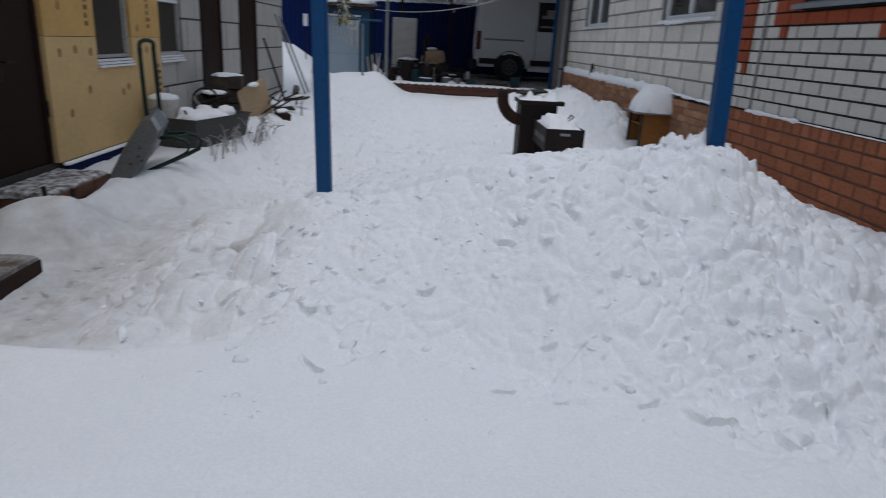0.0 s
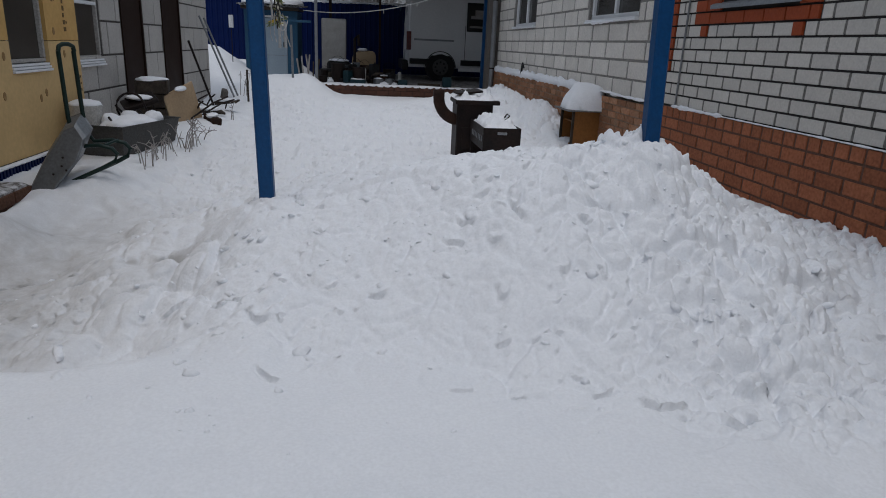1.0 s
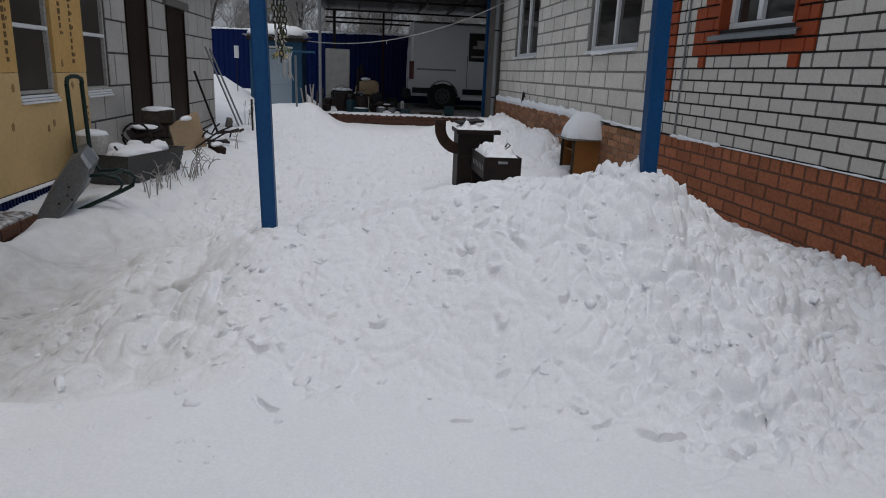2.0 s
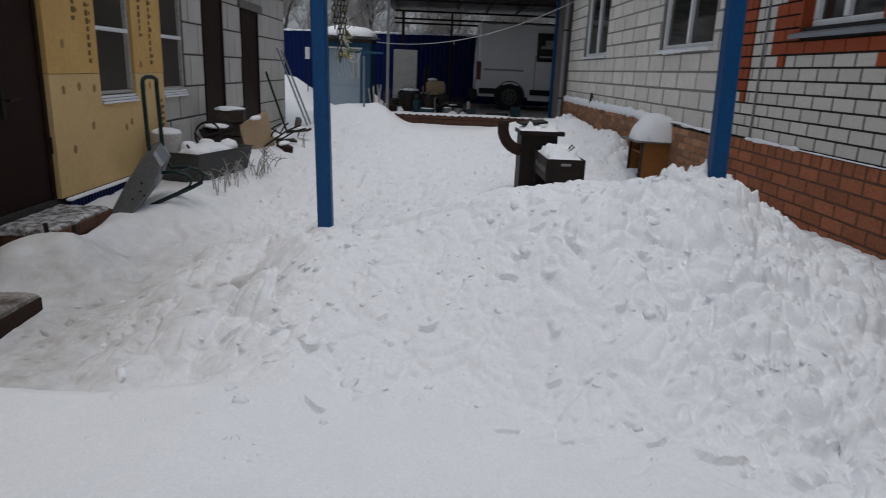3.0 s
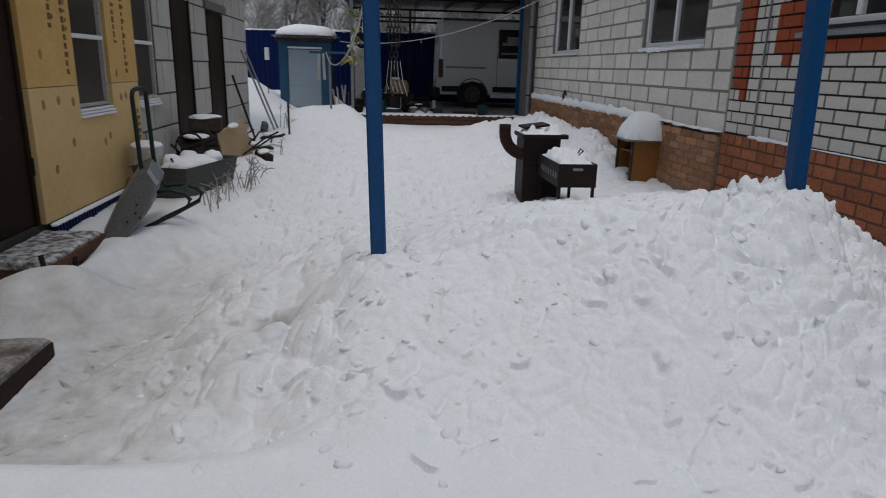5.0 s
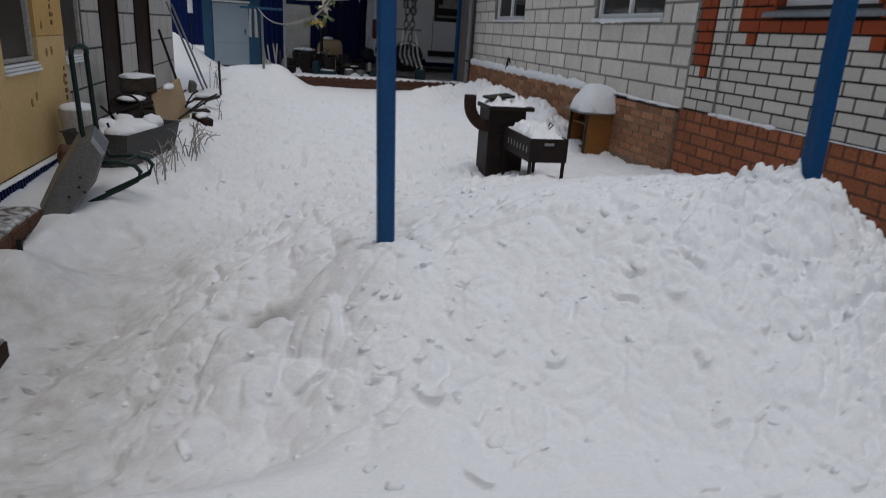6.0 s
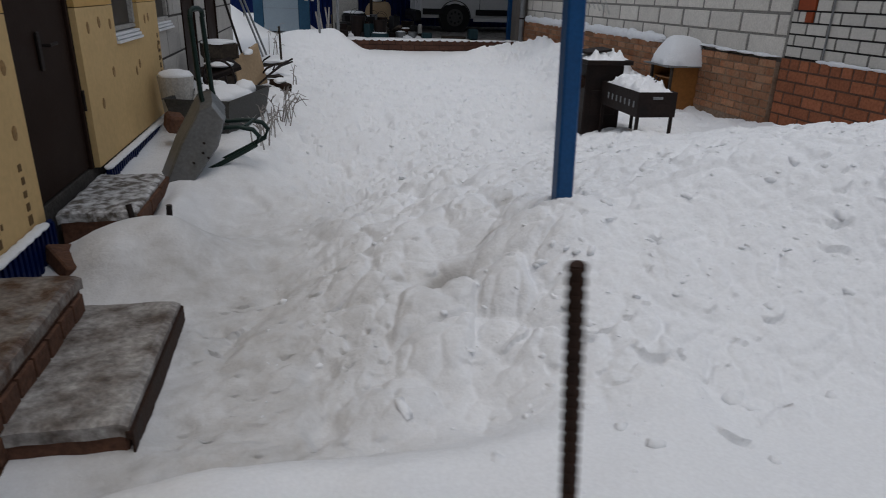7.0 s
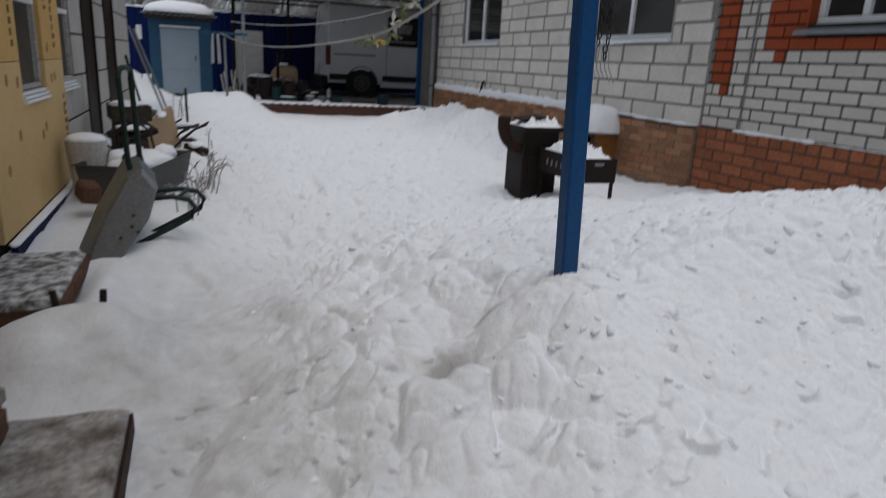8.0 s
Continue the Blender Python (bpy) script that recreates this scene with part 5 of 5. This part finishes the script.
# ---- privy ----
def build_privy():
    x0, x1, y0, z0 = -2.95, -1.72, 17.0, 0.35
    w = x1 - x0
    p = empty("outhouse", pose(x0, y0, z0), "blue board outhouse with pale steel door and snowy roof", "outhouse")
    n = 5
    for i in range(n):
        part("side_board", boxes(((0.015, 0.12 + i * 0.235, 0.78), (0.025, 0.228, 1.55)), bevel=0.003), OUTBLUE, p)
        part("side_board", boxes(((w - 0.015, 0.12 + i * 0.235, 0.78), (0.025, 0.228, 1.55)), bevel=0.003), OUTBLUE, p)
    part("back_panel", boxes(((w / 2, 1.19, 0.78), (w - 0.06, 0.025, 1.55))), OUTBLUE, p)
    part("front_board", boxes(((0.11, 0, 0.78), (0.20, 0.03, 1.55)), bevel=0.004), OUTBLUE, p)
    part("front_board", boxes(((w - 0.13, 0, 0.78), (0.24, 0.03, 1.55)), bevel=0.004), OUTBLUE, p)
    part("front_board", boxes(((w / 2, 0, 1.49), (w, 0.034, 0.14)), bevel=0.004), OUTBLUE, p)
    d = part("door", boxes(((0.60, -0.006, 0.72), (0.755, 0.03, 1.32)), bevel=0.006), LIGHTBLUE, p, "pale blue-grey steel door")
    part("handle", boxes(((0.90, -0.035, 0.80), (0.02, 0.03, 0.11)), bevel=0.004), BLACKSTEEL, d)
    part("seam", boxes(((0.60, -0.023, 0.55), (0.74, 0.004, 0.008))), GREYMETAL, d)
    part("fascia", boxes(((w / 2, -0.03, 1.42), (0.8, 0.02, 0.045)), bevel=0.004), WHITE_PAINT, p, "pale strip over the door")
    bm = bmesh.new()
    k = 60
    for r_ in range(2):
        for i in range(k + 1):
            x = -0.13 + (w + 0.26) * i / k
            bm.verts.new((x, -0.22 + r_ * 1.65, 1.66 + 0.08 * r_ + 0.022 * math.sin(i * 1.26)))
    bm.verts.ensure_lookup_table()
    for i in range(k):
        bm.faces.new((bm.verts[i], bm.verts[i + 1], bm.verts[k + 2 + i], bm.verts[k + 1 + i]))
    rf = part("roof", bm, SLATE, p, "grey corrugated roof sheet")
    rf.modifiers.new("thick", "SOLIDIFY").thickness = 0.012
    for by, bz in ((-0.1, 1.60), (1.15, 1.62)):
        part("roof_beam", boxes(((w / 2, by, bz), (w + 0.1, 0.08, 0.07)), bevel=0.004), DARKWOOD, p)
    bm = bmesh.new()
    bmesh.ops.create_uvsphere(bm, u_segments=28, v_segments=14, radius=1)
    for v in bm.verts:
        u = v.co.copy()
        v.co = Vector((w / 2 + math.copysign(abs(u.x) ** 0.6, u.x) * (w / 2 + 0.10), 0.55 + math.copysign(abs(u.y) ** 0.6, u.y) * 0.78, 1.70 + max(u.z, -0.02) * (0.25 + 0.03 * noise.noise(u * 2))))
    smooth(part("snow_cap", bm, SNOWCAP, p), 80)
    return p


build_privy()

# ---- lines, chains and flowers ----
def hang(a, b, sag, n=18):
    a, b = Vector(a), Vector(b)
    return [a.lerp(b, i / n) - Vector((0, 0, sag * 4 * (i / n) * (1 - i / n))) for i in range(n + 1)]


lines = empty("clothes_line", pose(-1.56, 13.8, 1.5), "frosted rope clothes line strung across the yard with pegs", "clothes line")
lo = Vector((-1.56, 13.8, 1.5))


def line(pts, r=0.008):
    smooth(part("rope", tube(bmesh.new(), [p - lo for p in pts], r, 6), ROPE, lines))


line(hang((-1.40, 14.8, 1.86), (2.62, 13.0, 2.80), 0.33))
line(hang((-1.62, 13.8, 1.62), (-0.90, 5.76, 1.47), 0.14))
line(hang((-0.90, 5.76, 1.47), (-0.64, 3.58, 2.05), 0.08))
part("cross_arm", boxes(((-0.0, 0, 0.12), (0.75, 0.04, 0.04)), bevel=0.004), OUTBLUE, lines, "short blue cross arm on the stake")
rnd = random.Random(3)
for i in range(7):
    t = 0.12 + 0.1 * i
    p = hang((-1.40, 14.8, 1.86), (2.62, 13.0, 2.80), 0.33, 50)[int(50 * t * 0.8)] - lo
    part("peg", boxes(((p.x, p.y, p.z - 0.03), (0.012, 0.012, 0.08), None), bevel=0.002), rnd.choice((TEAL, ROPE, TEAL)), lines)
cloth = bmesh.new()
for s in (-1, 1):
    tube(cloth, [(-0.15 + s * 0.04, -0.1, 0.10), (-0.15 + s * 0.05, -0.1, -0.12), (-0.15 + s * 0.055, -0.1, -0.38)], 0.022, 8, taper=0.03)
part("hanging_rag", cloth, ROPE, lines, "two white rags hanging from the line")


def chain_strand(parent, x, y, z0, z1, seed):
    rnd = random.Random(seed)
    bm = bmesh.new()
    z, i = z1, 0
    while z > z0:
        u = Vector((1, 0, 0)) if i % 2 else Vector((0, 1, 0))
        c = Vector((x + rnd.uniform(-0.004, 0.004), y + rnd.uniform(-0.004, 0.004), z))
        ring = [c + u * (0.0085 * math.cos(a)) + Vector((0, 0, 0.016 * math.sin(a))) for a in [k * math.pi / 5 for k in range(10)]]
        tube(bm, ring, 0.0028, 5, closed=True)
        z -= 0.025
        i += 1
    return part("strand", bm, CHAINMAT, parent)


chains = empty("hanging_chains", pose(-0.61, 3.58, 2.5), "dark steel chains hanging beside the blue post", "chain")
for i, (dx, dy, zb) in enumerate(((-0.035, 0.0, -1.00), (-0.012, 0.03, -1.10), (0.012, -0.01, -1.14), (0.03, 0.02, -1.02), (0.05, 0.0, -0.85))):
    chain_strand(chains, dx * 0.7, dy * 0.7, zb, 0.02, i)
part("hook_bar", tube(bmesh.new(), [(-0.10, 0.0, 0.05), (0.10, 0.01, 0.05)], 0.008, 6), BLACKSTEEL, chains)
for i in range(5):
    part("frosted_wire", tube(bmesh.new(), [(-0.02 + 0.012 * i, 0.01, -1.08), (-0.03 + 0.018 * i, 0.015, -1.17), (-0.02 + 0.02 * i, 0.0, -1.20 - 0.006 * i)], 0.002, 5), ROPE, chains)

YELLOW = material("yellow_plastic_petal", (0.62, 0.42, 0.03), 0.5, scale=20, fine=60, bump=0)
PALE = material("pale_plastic_petal", (0.55, 0.52, 0.42), 0.6, scale=20, fine=60, bump=0)
LEAFG = material("faded_plastic_leaf", (0.16, 0.19, 0.08), 0.6, scale=20, fine=60, bump=0)
sprig = empty("flower_garland", pose(-0.90, 5.76, 1.47), "faded plastic flower garland tied to the line, one bloom yellow", "garland")
rnd = random.Random(12)


def petal(bm, c, d, l, w):
    d = d.normalized()
    s = d.cross(Vector((0.2, 0.3, 1))).normalized() * w
    nrm = s.cross(d).normalized() * 0.004
    q = [c, c + d * l * 0.5 + s + nrm, c + d * l, c + d * l * 0.5 - s + nrm]
    lo_, hi = [bm.verts.new(p) for p in q], [bm.verts.new(p + nrm) for p in q]
    bm.faces.new(lo_[::-1])
    bm.faces.new(hi)
    for i in range(4):
        bm.faces.new((lo_[i], lo_[(i + 1) % 4], hi[(i + 1) % 4], hi[i]))


for k in range(9):
    t = k / 8
    c = Vector((0.02 * math.sin(k * 2.1) + 0.10 * t, -0.9 * t + 0.35, -0.05 + 0.28 * t * t + 0.02 * math.cos(k)))
    bm = bmesh.new()
    for i in range(6):
        petal(bm, c, Vector((rnd.uniform(-1, 1), rnd.uniform(-1, 1), rnd.uniform(-0.8, 0.8))), rnd.uniform(0.05, 0.09), 0.016)
    part("bloom" if k in (2, 3) else "leaf", bm, YELLOW if k == 3 else (PALE if k % 2 else LEAFG), sprig, "yellow bloom" if k == 3 else "")

# ---- household junk in the carport ----
def thing(name, label, cat, bm, mat, group=""):
    return tagged(smooth(part(name, bm, mat), 35), label, cat, group)


ZF = 0.39
thing("fridge_panel", "dirty white enamel panel standing in the carport", "panel", boxes(((-0.90, 17.6, ZF + 0.71), (0.60, 0.14, 1.42)), bevel=0.02), WHITE_TRASH)
tan = bmesh.new()
bmesh.ops.create_uvsphere(tan, u_segments=20, v_segments=12, radius=1)
for v in tan.verts:
    u = v.co.copy()
    v.co = Vector((-0.16 + math.copysign(abs(u.x) ** 0.5, u.x) * 0.30, 17.35 + math.copysign(abs(u.y) ** 0.5, u.y) * 0.28, ZF + 0.34 + math.copysign(abs(u.z) ** 0.5, u.z) * 0.35 + 0.05 * u.x))
thing("upholstered_seat", "tan upholstered old seat among the junk", "seat", tan, CARD)
for x, y, w, d, h, mt, nm, lab, cat in (
        (-1.02, 16.2, 0.34, 0.4, 0.28, BLACK_PLASTIC, "dark_box", "dark box of odds and ends in the carport", "box"), (-0.75, 16.7, 0.55, 0.35, 0.45, BLACK_PLASTIC, "dark_box", "tall dark box of scrap under the carport", "box"), (-0.45, 16.9, 0.30, 0.3, 0.36, WHITE_TRASH, "enamel_box", "dirty white enamel box in the carport", "box"), (-0.95, 16.1, 0.30, 0.3, 0.22, DARKWOOD, "wooden_box", "weathered wooden box dusted with snow", "box"),
        (-0.62, 16.2, 0.44, 0.3, 0.20, DARKWOOD, "wooden_box", "weathered wooden box dusted with snow", "box"), (-0.72, 16.0, 0.40, 0.25, 0.10, RUST, "rusty_tray", "flat rusty tray on the carport floor", "tray"),
        (0.32, 16.4, 0.36, 0.3, 0.22, BLACK_PLASTIC, "dark_box", "dark box of odds and ends in the carport", "box"), (0.70, 15.5, 0.20, 0.2, 0.13, TEAL, "teal_tub", "dark teal plastic tub near the carport edge", "tub"),
        (-0.30, 15.5, 0.35, 0.22, 0.10, TEAL, "teal_crate", "low teal plastic crate near the carport edge", "crate"), (1.70, 15.5, 0.20, 0.2, 0.22, TEAL, "water_bottle", "blue plastic water bottle crate by the kerb", "bottle"),
        (1.30, 15.6, 0.5, 0.2, 0.06, DARKWOOD, "plank", "short plank on the carport floor", "plank")):
    thing(nm, lab, cat, boxes(((x, y, ZF + h / 2), (w, d, h)), bevel=min(w, h) * 0.12), mt)
for i, (x, y, r, h, mt) in enumerate(((0.16, 15.6, 0.11, 0.13, ZINC), (0.40, 15.55, 0.09, 0.14, ZINC), (0.02, 15.7, 0.10, 0.10, BLACKSTEEL), (0.55, 15.7, 0.08, 0.10, BLACKSTEEL), (0.28, 15.9, 0.13, 0.18, RUST), (-1.05, 15.35, 0.09, 0.16, BLACKSTEEL))):
    pot = empty("cooking_pot", pose(x, y, ZF), "old dented cooking pot on the carport floor", "pot", "old pots")
    part("body", tube(bmesh.new(), [(0, 0, 0), (0, 0, h)], r, 16, taper=r * 1.08), mt, pot)
    part("handle", tube(bmesh.new(), arc((r + 0.005, 0, h * 0.75), 0.025, -90, 90, 6), 0.005, 5), mt, pot)
rnd = random.Random(55)
for i in range(48):
    x, y = rnd.uniform(-1.08, 0.75) if i < 22 else rnd.uniform(-1.08, 0.1), rnd.uniform(15.5, 17.0)
    r, h = rnd.uniform(0.05, 0.13), rnd.uniform(0.10, 0.46)
    if i % 3 == 0:
        o = empty("plastic_canister", pose(x, y, ZF, 0, 0, rnd.uniform(0, 90)), "dirty plastic canister among the carport junk", "canister", "canisters")
        part("body", boxes(((0, 0, h / 2), (r * 1.6, r * 1.2, h)), bevel=0.02), rnd.choice((BLACK_PLASTIC, WHITE_TRASH, TEAL)), o)
        part("cap", tube(bmesh.new(), [(0.02, 0, h), (0.02, 0, h + 0.03)], 0.02, 10), BLACK_PLASTIC, o)
    elif i % 3 == 1:
        o = empty("old_bucket", pose(x, y, ZF), "old metal bucket among the carport junk", "bucket", "buckets")
        part("body", tube(bmesh.new(), [(0, 0, 0), (0, 0, h)], r, 14, taper=r * 1.3), rnd.choice((ZINC, RUST, BLACKSTEEL)), o)
        part("bail", tube(bmesh.new(), arc((0, 0, h), r * 1.25, 0, 180, 8), 0.004, 5), BLACKSTEEL, o)
    else:
        o = tagged(part("wood_offcut", boxes(((0, 0, 0), (rnd.uniform(0.2, 0.5), 0.09, 0.05)), bevel=0.006), DARKWOOD), "dark wood offcut on the carport junk", "wood", "offcuts")
        o.matrix_world = pose(x, y, ZF + rnd.uniform(0.04, 0.25), rnd.uniform(-15, 15), rnd.uniform(-25, 25), rnd.uniform(0, 180))
tagged(snow_lumps([(-0.62, 16.2, ZF + 0.21, 0.2, 0.14, 0.03), (-0.72, 16.0, ZF + 0.11, 0.18, 0.1, 0.03), (-0.30, 15.5, ZF + 0.11, 0.15, 0.1, 0.025), (0.16, 15.6, ZF + 0.135, 0.09, 0.09, 0.02), (0.3, 15.9, ZF + 0.19, 0.1, 0.1, 0.02),
                   (-0.75, 16.7, ZF + 0.455, 0.24, 0.15, 0.05), (-0.45, 16.9, ZF + 0.365, 0.13, 0.12, 0.04), (-0.40, 16.0, ZF + 0.02, 0.32, 0.22, 0.16), (-0.95, 15.7, ZF + 0.02, 0.22, 0.2, 0.10), (0.35, 15.6, ZF + 0.02, 0.25, 0.15, 0.06), (-0.2, 17.25, ZF + 0.72, 0.12, 0.10, 0.04), (-0.1, 15.35, ZF + 0.01, 0.6, 0.12, 0.02), (0.9, 15.3, ZF + 0.01, 0.7, 0.1, 0.02), (-0.85, 15.35, ZF + 0.01, 0.3, 0.12, 0.03)], "snow_drift"), "snow blown onto the carport junk", "snow", kind="stuff")
rnd = random.Random(31)
for i in range(7):
    x = -1.5 + 0.06 * i
    b = Vector((x + rnd.uniform(-0.1, 0.1), 15.3 + rnd.uniform(-0.1, 0.4), 0.95 + rnd.uniform(-0.15, 0.1)))
    tagged(part("garden_stick", tube(bmesh.new(), [(x, 15.2, 0.3), b], 0.018, 6), rnd.choice((DARKWOOD, DARKWOOD, FROST))), "frosted garden stick leaning by the carport", "stick", "garden sticks")
st = thing("hand_pump", "dark upright pump stand in the carport", "pump", tube(bmesh.new(), [(-0.38, 16.6, ZF), (-0.38, 16.6, 1.35), (-0.30, 16.6, 1.45), (-0.28, 16.6, 1.2)], 0.035, 10), BLACKSTEEL)

# ---- small things on the house walls ----
cond = thing("cable_conduit", "thin grey cable conduit down the brick wall", "conduit", tube(bmesh.new(), [(XE - 0.012, 6.33, 0.86), (XE - 0.012, 6.33, 3.2)], 0.009, 8), GREYMETAL)
rnd = random.Random(8)
tagged(snow_lumps([(XE - 0.035, 7.0 + 0.13 * i, ZP + 0.0 + 0.012 * (i > 6), 0.045, 0.14, rnd.uniform(0.045, 0.085) if i > 16 else rnd.uniform(0.005, 0.02)) for i in range(61)], "ledge_snow"), "snow lying along the plinth ledge", "snow")
tagged(snow_lumps([(XE - 0.018, 5.55 + 0.07 * i, ZP + 0.004, 0.02, 0.07, rnd.uniform(0.008, 0.026)) for i in range(12)] + [(XE - 0.018, 3.4 + 0.12 * i, ZP + 0.002, 0.018, 0.09, rnd.uniform(0.003, 0.009)) for i in range(18)], "ledge_snow"), "thin snow along the brick plinth ledge", "snow")
tagged(snow_lumps([(XE - 0.03, 8.2 + 0.09 * i, 1.665, 0.03, 0.08, rnd.uniform(0.008, 0.03)) for i in range(11)], "sill_snow"), "thin snow under the window sill", "snow")
brk = thing("bent_bracket", "small bent black bracket on the snowy ledge", "bracket", tube(bmesh.new(), [(XE - 0.06, 12.40, 0.86), (XE - 0.07, 12.33, 1.0), (XE - 0.08, 12.25, 1.06), (XE - 0.07, 12.18, 0.98)], 0.022, 8, taper=0.012), BLACK_PLASTIC)
# unseen overhangs, added to dim both walls and the snow below them
shade_e = tagged(part("house_eave", boxes(((XE + 1.2, 5.5, 3.36), (3.1, 19.4, 0.10)), bevel=0.01), DARKWOOD), "dark boarded eave, unseen, added to shade the house side", "eave", kind="structure")
shade_w = tagged(part("shed_eave", boxes(((XW - 1.05, 4.75, 2.92), (2.9, 18.2, 0.10)), bevel=0.01), DARKWOOD), "dark boarded eave, unseen, added to shade the shed side", "eave", kind="structure")


tagged(snow_lumps([(XW + 0.055, 5.45 + 0.09 * i, 0.257, 0.030, 0.07, 0.014) for i in range(25)], "flashing_snow"), "line of snow on the base flashing", "snow", kind="stuff")
tagged(snow_lumps([(XW + 0.055, 3.3 + 0.09 * i, 0.255, 0.030, 0.07, 0.014) for i in range(12)], "flashing_snow"), "line of snow on the base flashing", "snow", kind="stuff")


# ---- bare frosted trees behind the fence ----
def bare_tree(x, y, h, seed):
    rnd = random.Random(seed)
    z0 = ground_at(x, y) - 0.1
    t = empty("bare_tree", pose(x, y, z0), "leafless tree with frosted grey twigs behind the fence", "tree", "trees behind the fence")
    trunk, twv, twf = bmesh.new(), [], []

    def twig(a, b, r0, r1):
        d = (b - a).normalized()
        u = d.cross(Vector((0.3, 0.5, 0.8))).normalized()
        w = d.cross(u)
        k = len(twv)
        for p, r in ((a, r0), (b, r1)):
            for j in range(3):
                g = 2.094 * j
                twv.append(p + r * (math.cos(g) * u + math.sin(g) * w))
        for j in range(3):
            twf.append((k + j, k + (j + 1) % 3, k + 3 + (j + 1) % 3, k + 3 + j))

    def grow(p, d, l, r, depth):
        n = 3
        pts = [p]
        for i in range(n):
            d = (d + Vector((rnd.uniform(-1, 1), rnd.uniform(-1, 1), rnd.uniform(-0.5, 0.8))) * 0.20).normalized()
            pts.append(pts[-1] + d * l / n)
        if depth < 2:
            tube(trunk, pts, r, 6, taper=r * 0.6)
        else:
            for i in range(n):
                twig(pts[i], pts[i + 1], r * (1 - 0.2 * i), r * (0.8 - 0.2 * i))
        if depth == 5:
            return
        for i in range((6, 5, 5, 4, 4)[depth]):
            q = pts[rnd.randint(1, n)]
            nd = (d + Vector((rnd.uniform(-1, 1), rnd.uniform(-1, 1), rnd.uniform(-0.35, 0.75))) * 0.95).normalized()
            grow(q, nd, l * rnd.uniform(0.55, 0.78), max(r * 0.5, 0.008), depth + 1)

    grow(Vector((0, 0, 0)), Vector((0, 0, 1)), h * 0.34, 0.10, 0)
    part("trunk", trunk, BARK, t)
    tagged(part("crown", (twv, twf), FROST, t), kind="stuff")
    return t


for i, (x, y, h) in enumerate(((-5.6, 25.5, 5.5), (-4.0, 27.5, 6.2), (-2.4, 25.6, 5.8), (-0.9, 28.0, 6.5), (0.3, 25.0, 5.2), (1.7, 27.5, 6.0), (2.9, 26.0, 6.0), (-7.2, 28.5, 6.5), (-8.5, 27, 6.0), (6.0, 27, 6.0), (4.4, 25.6, 5.6))):
    bare_tree(x, y, h, 100 + i)


# ---- loose clods of shovelled snow ----
def clods():
    rnd = np.random.RandomState(5)
    base = bmesh.new()
    bmesh.ops.create_icosphere(base, subdivisions=1, radius=1.0)
    bv = np.array([v.co[:] for v in base.verts])
    bf = np.array([[v.index for v in f.verts] for f in base.faces])
    base.free()
    n = 20000
    x = rnd.uniform(-1.9, 2.7, n)
    y = rnd.uniform(1.9, 7.5, n)
    zz = ground_height(x, y)[0]
    h = crest(x)
    keep = np.clip(S(0.15, 0.55, h) * (1 - np.abs(y - 3.3) / 1.9), 0, 1) + 0.10 * (y > 3) + 0.35 * S(0.3, 1.2, x) * (1 - S(3.5, 5.5, y)) + 0.12 * S(2.2, 2.6, y)
    patch = 0.35 + 0.9 * S(-0.1, 0.5, lattice_noise(x * 1.9, y * 1.9, 11))
    m = rnd.uniform(0, 1, n) < keep * patch * 0.16
    x, y, zz = x[m], y[m], zz[m]
    vs, fs = [], []
    for i in range(len(x)):
        s = 0.005 + 0.022 * rnd.uniform() ** 4
        if y[i] > 4.2:
            s *= 1.3
        q = bv * (1 + rnd.uniform(-0.30, 0.30, (len(bv), 1))) * s * np.array([rnd.uniform(0.9, 2.0), rnd.uniform(0.8, 1.6), rnd.uniform(0.5, 0.95)])
        a, b = rnd.uniform(0, 6.28), rnd.uniform(-0.5, 0.5)
        R = np.array(Euler((b, rnd.uniform(-0.5, 0.5), a)).to_matrix())
        q = q @ R.T + (x[i], y[i], zz[i] + s * rnd.uniform(-0.55, 0.05))
        vs.append(q)
        fs.append(bf + i * len(bv))
    me = (np.concatenate(vs).tolist(), np.concatenate(fs).tolist())
    return tagged(smooth(part("snow_clods", me, SNOWCAP), 75), "loose broken clods of shovelled snow", "snow", kind="stuff")


clods()
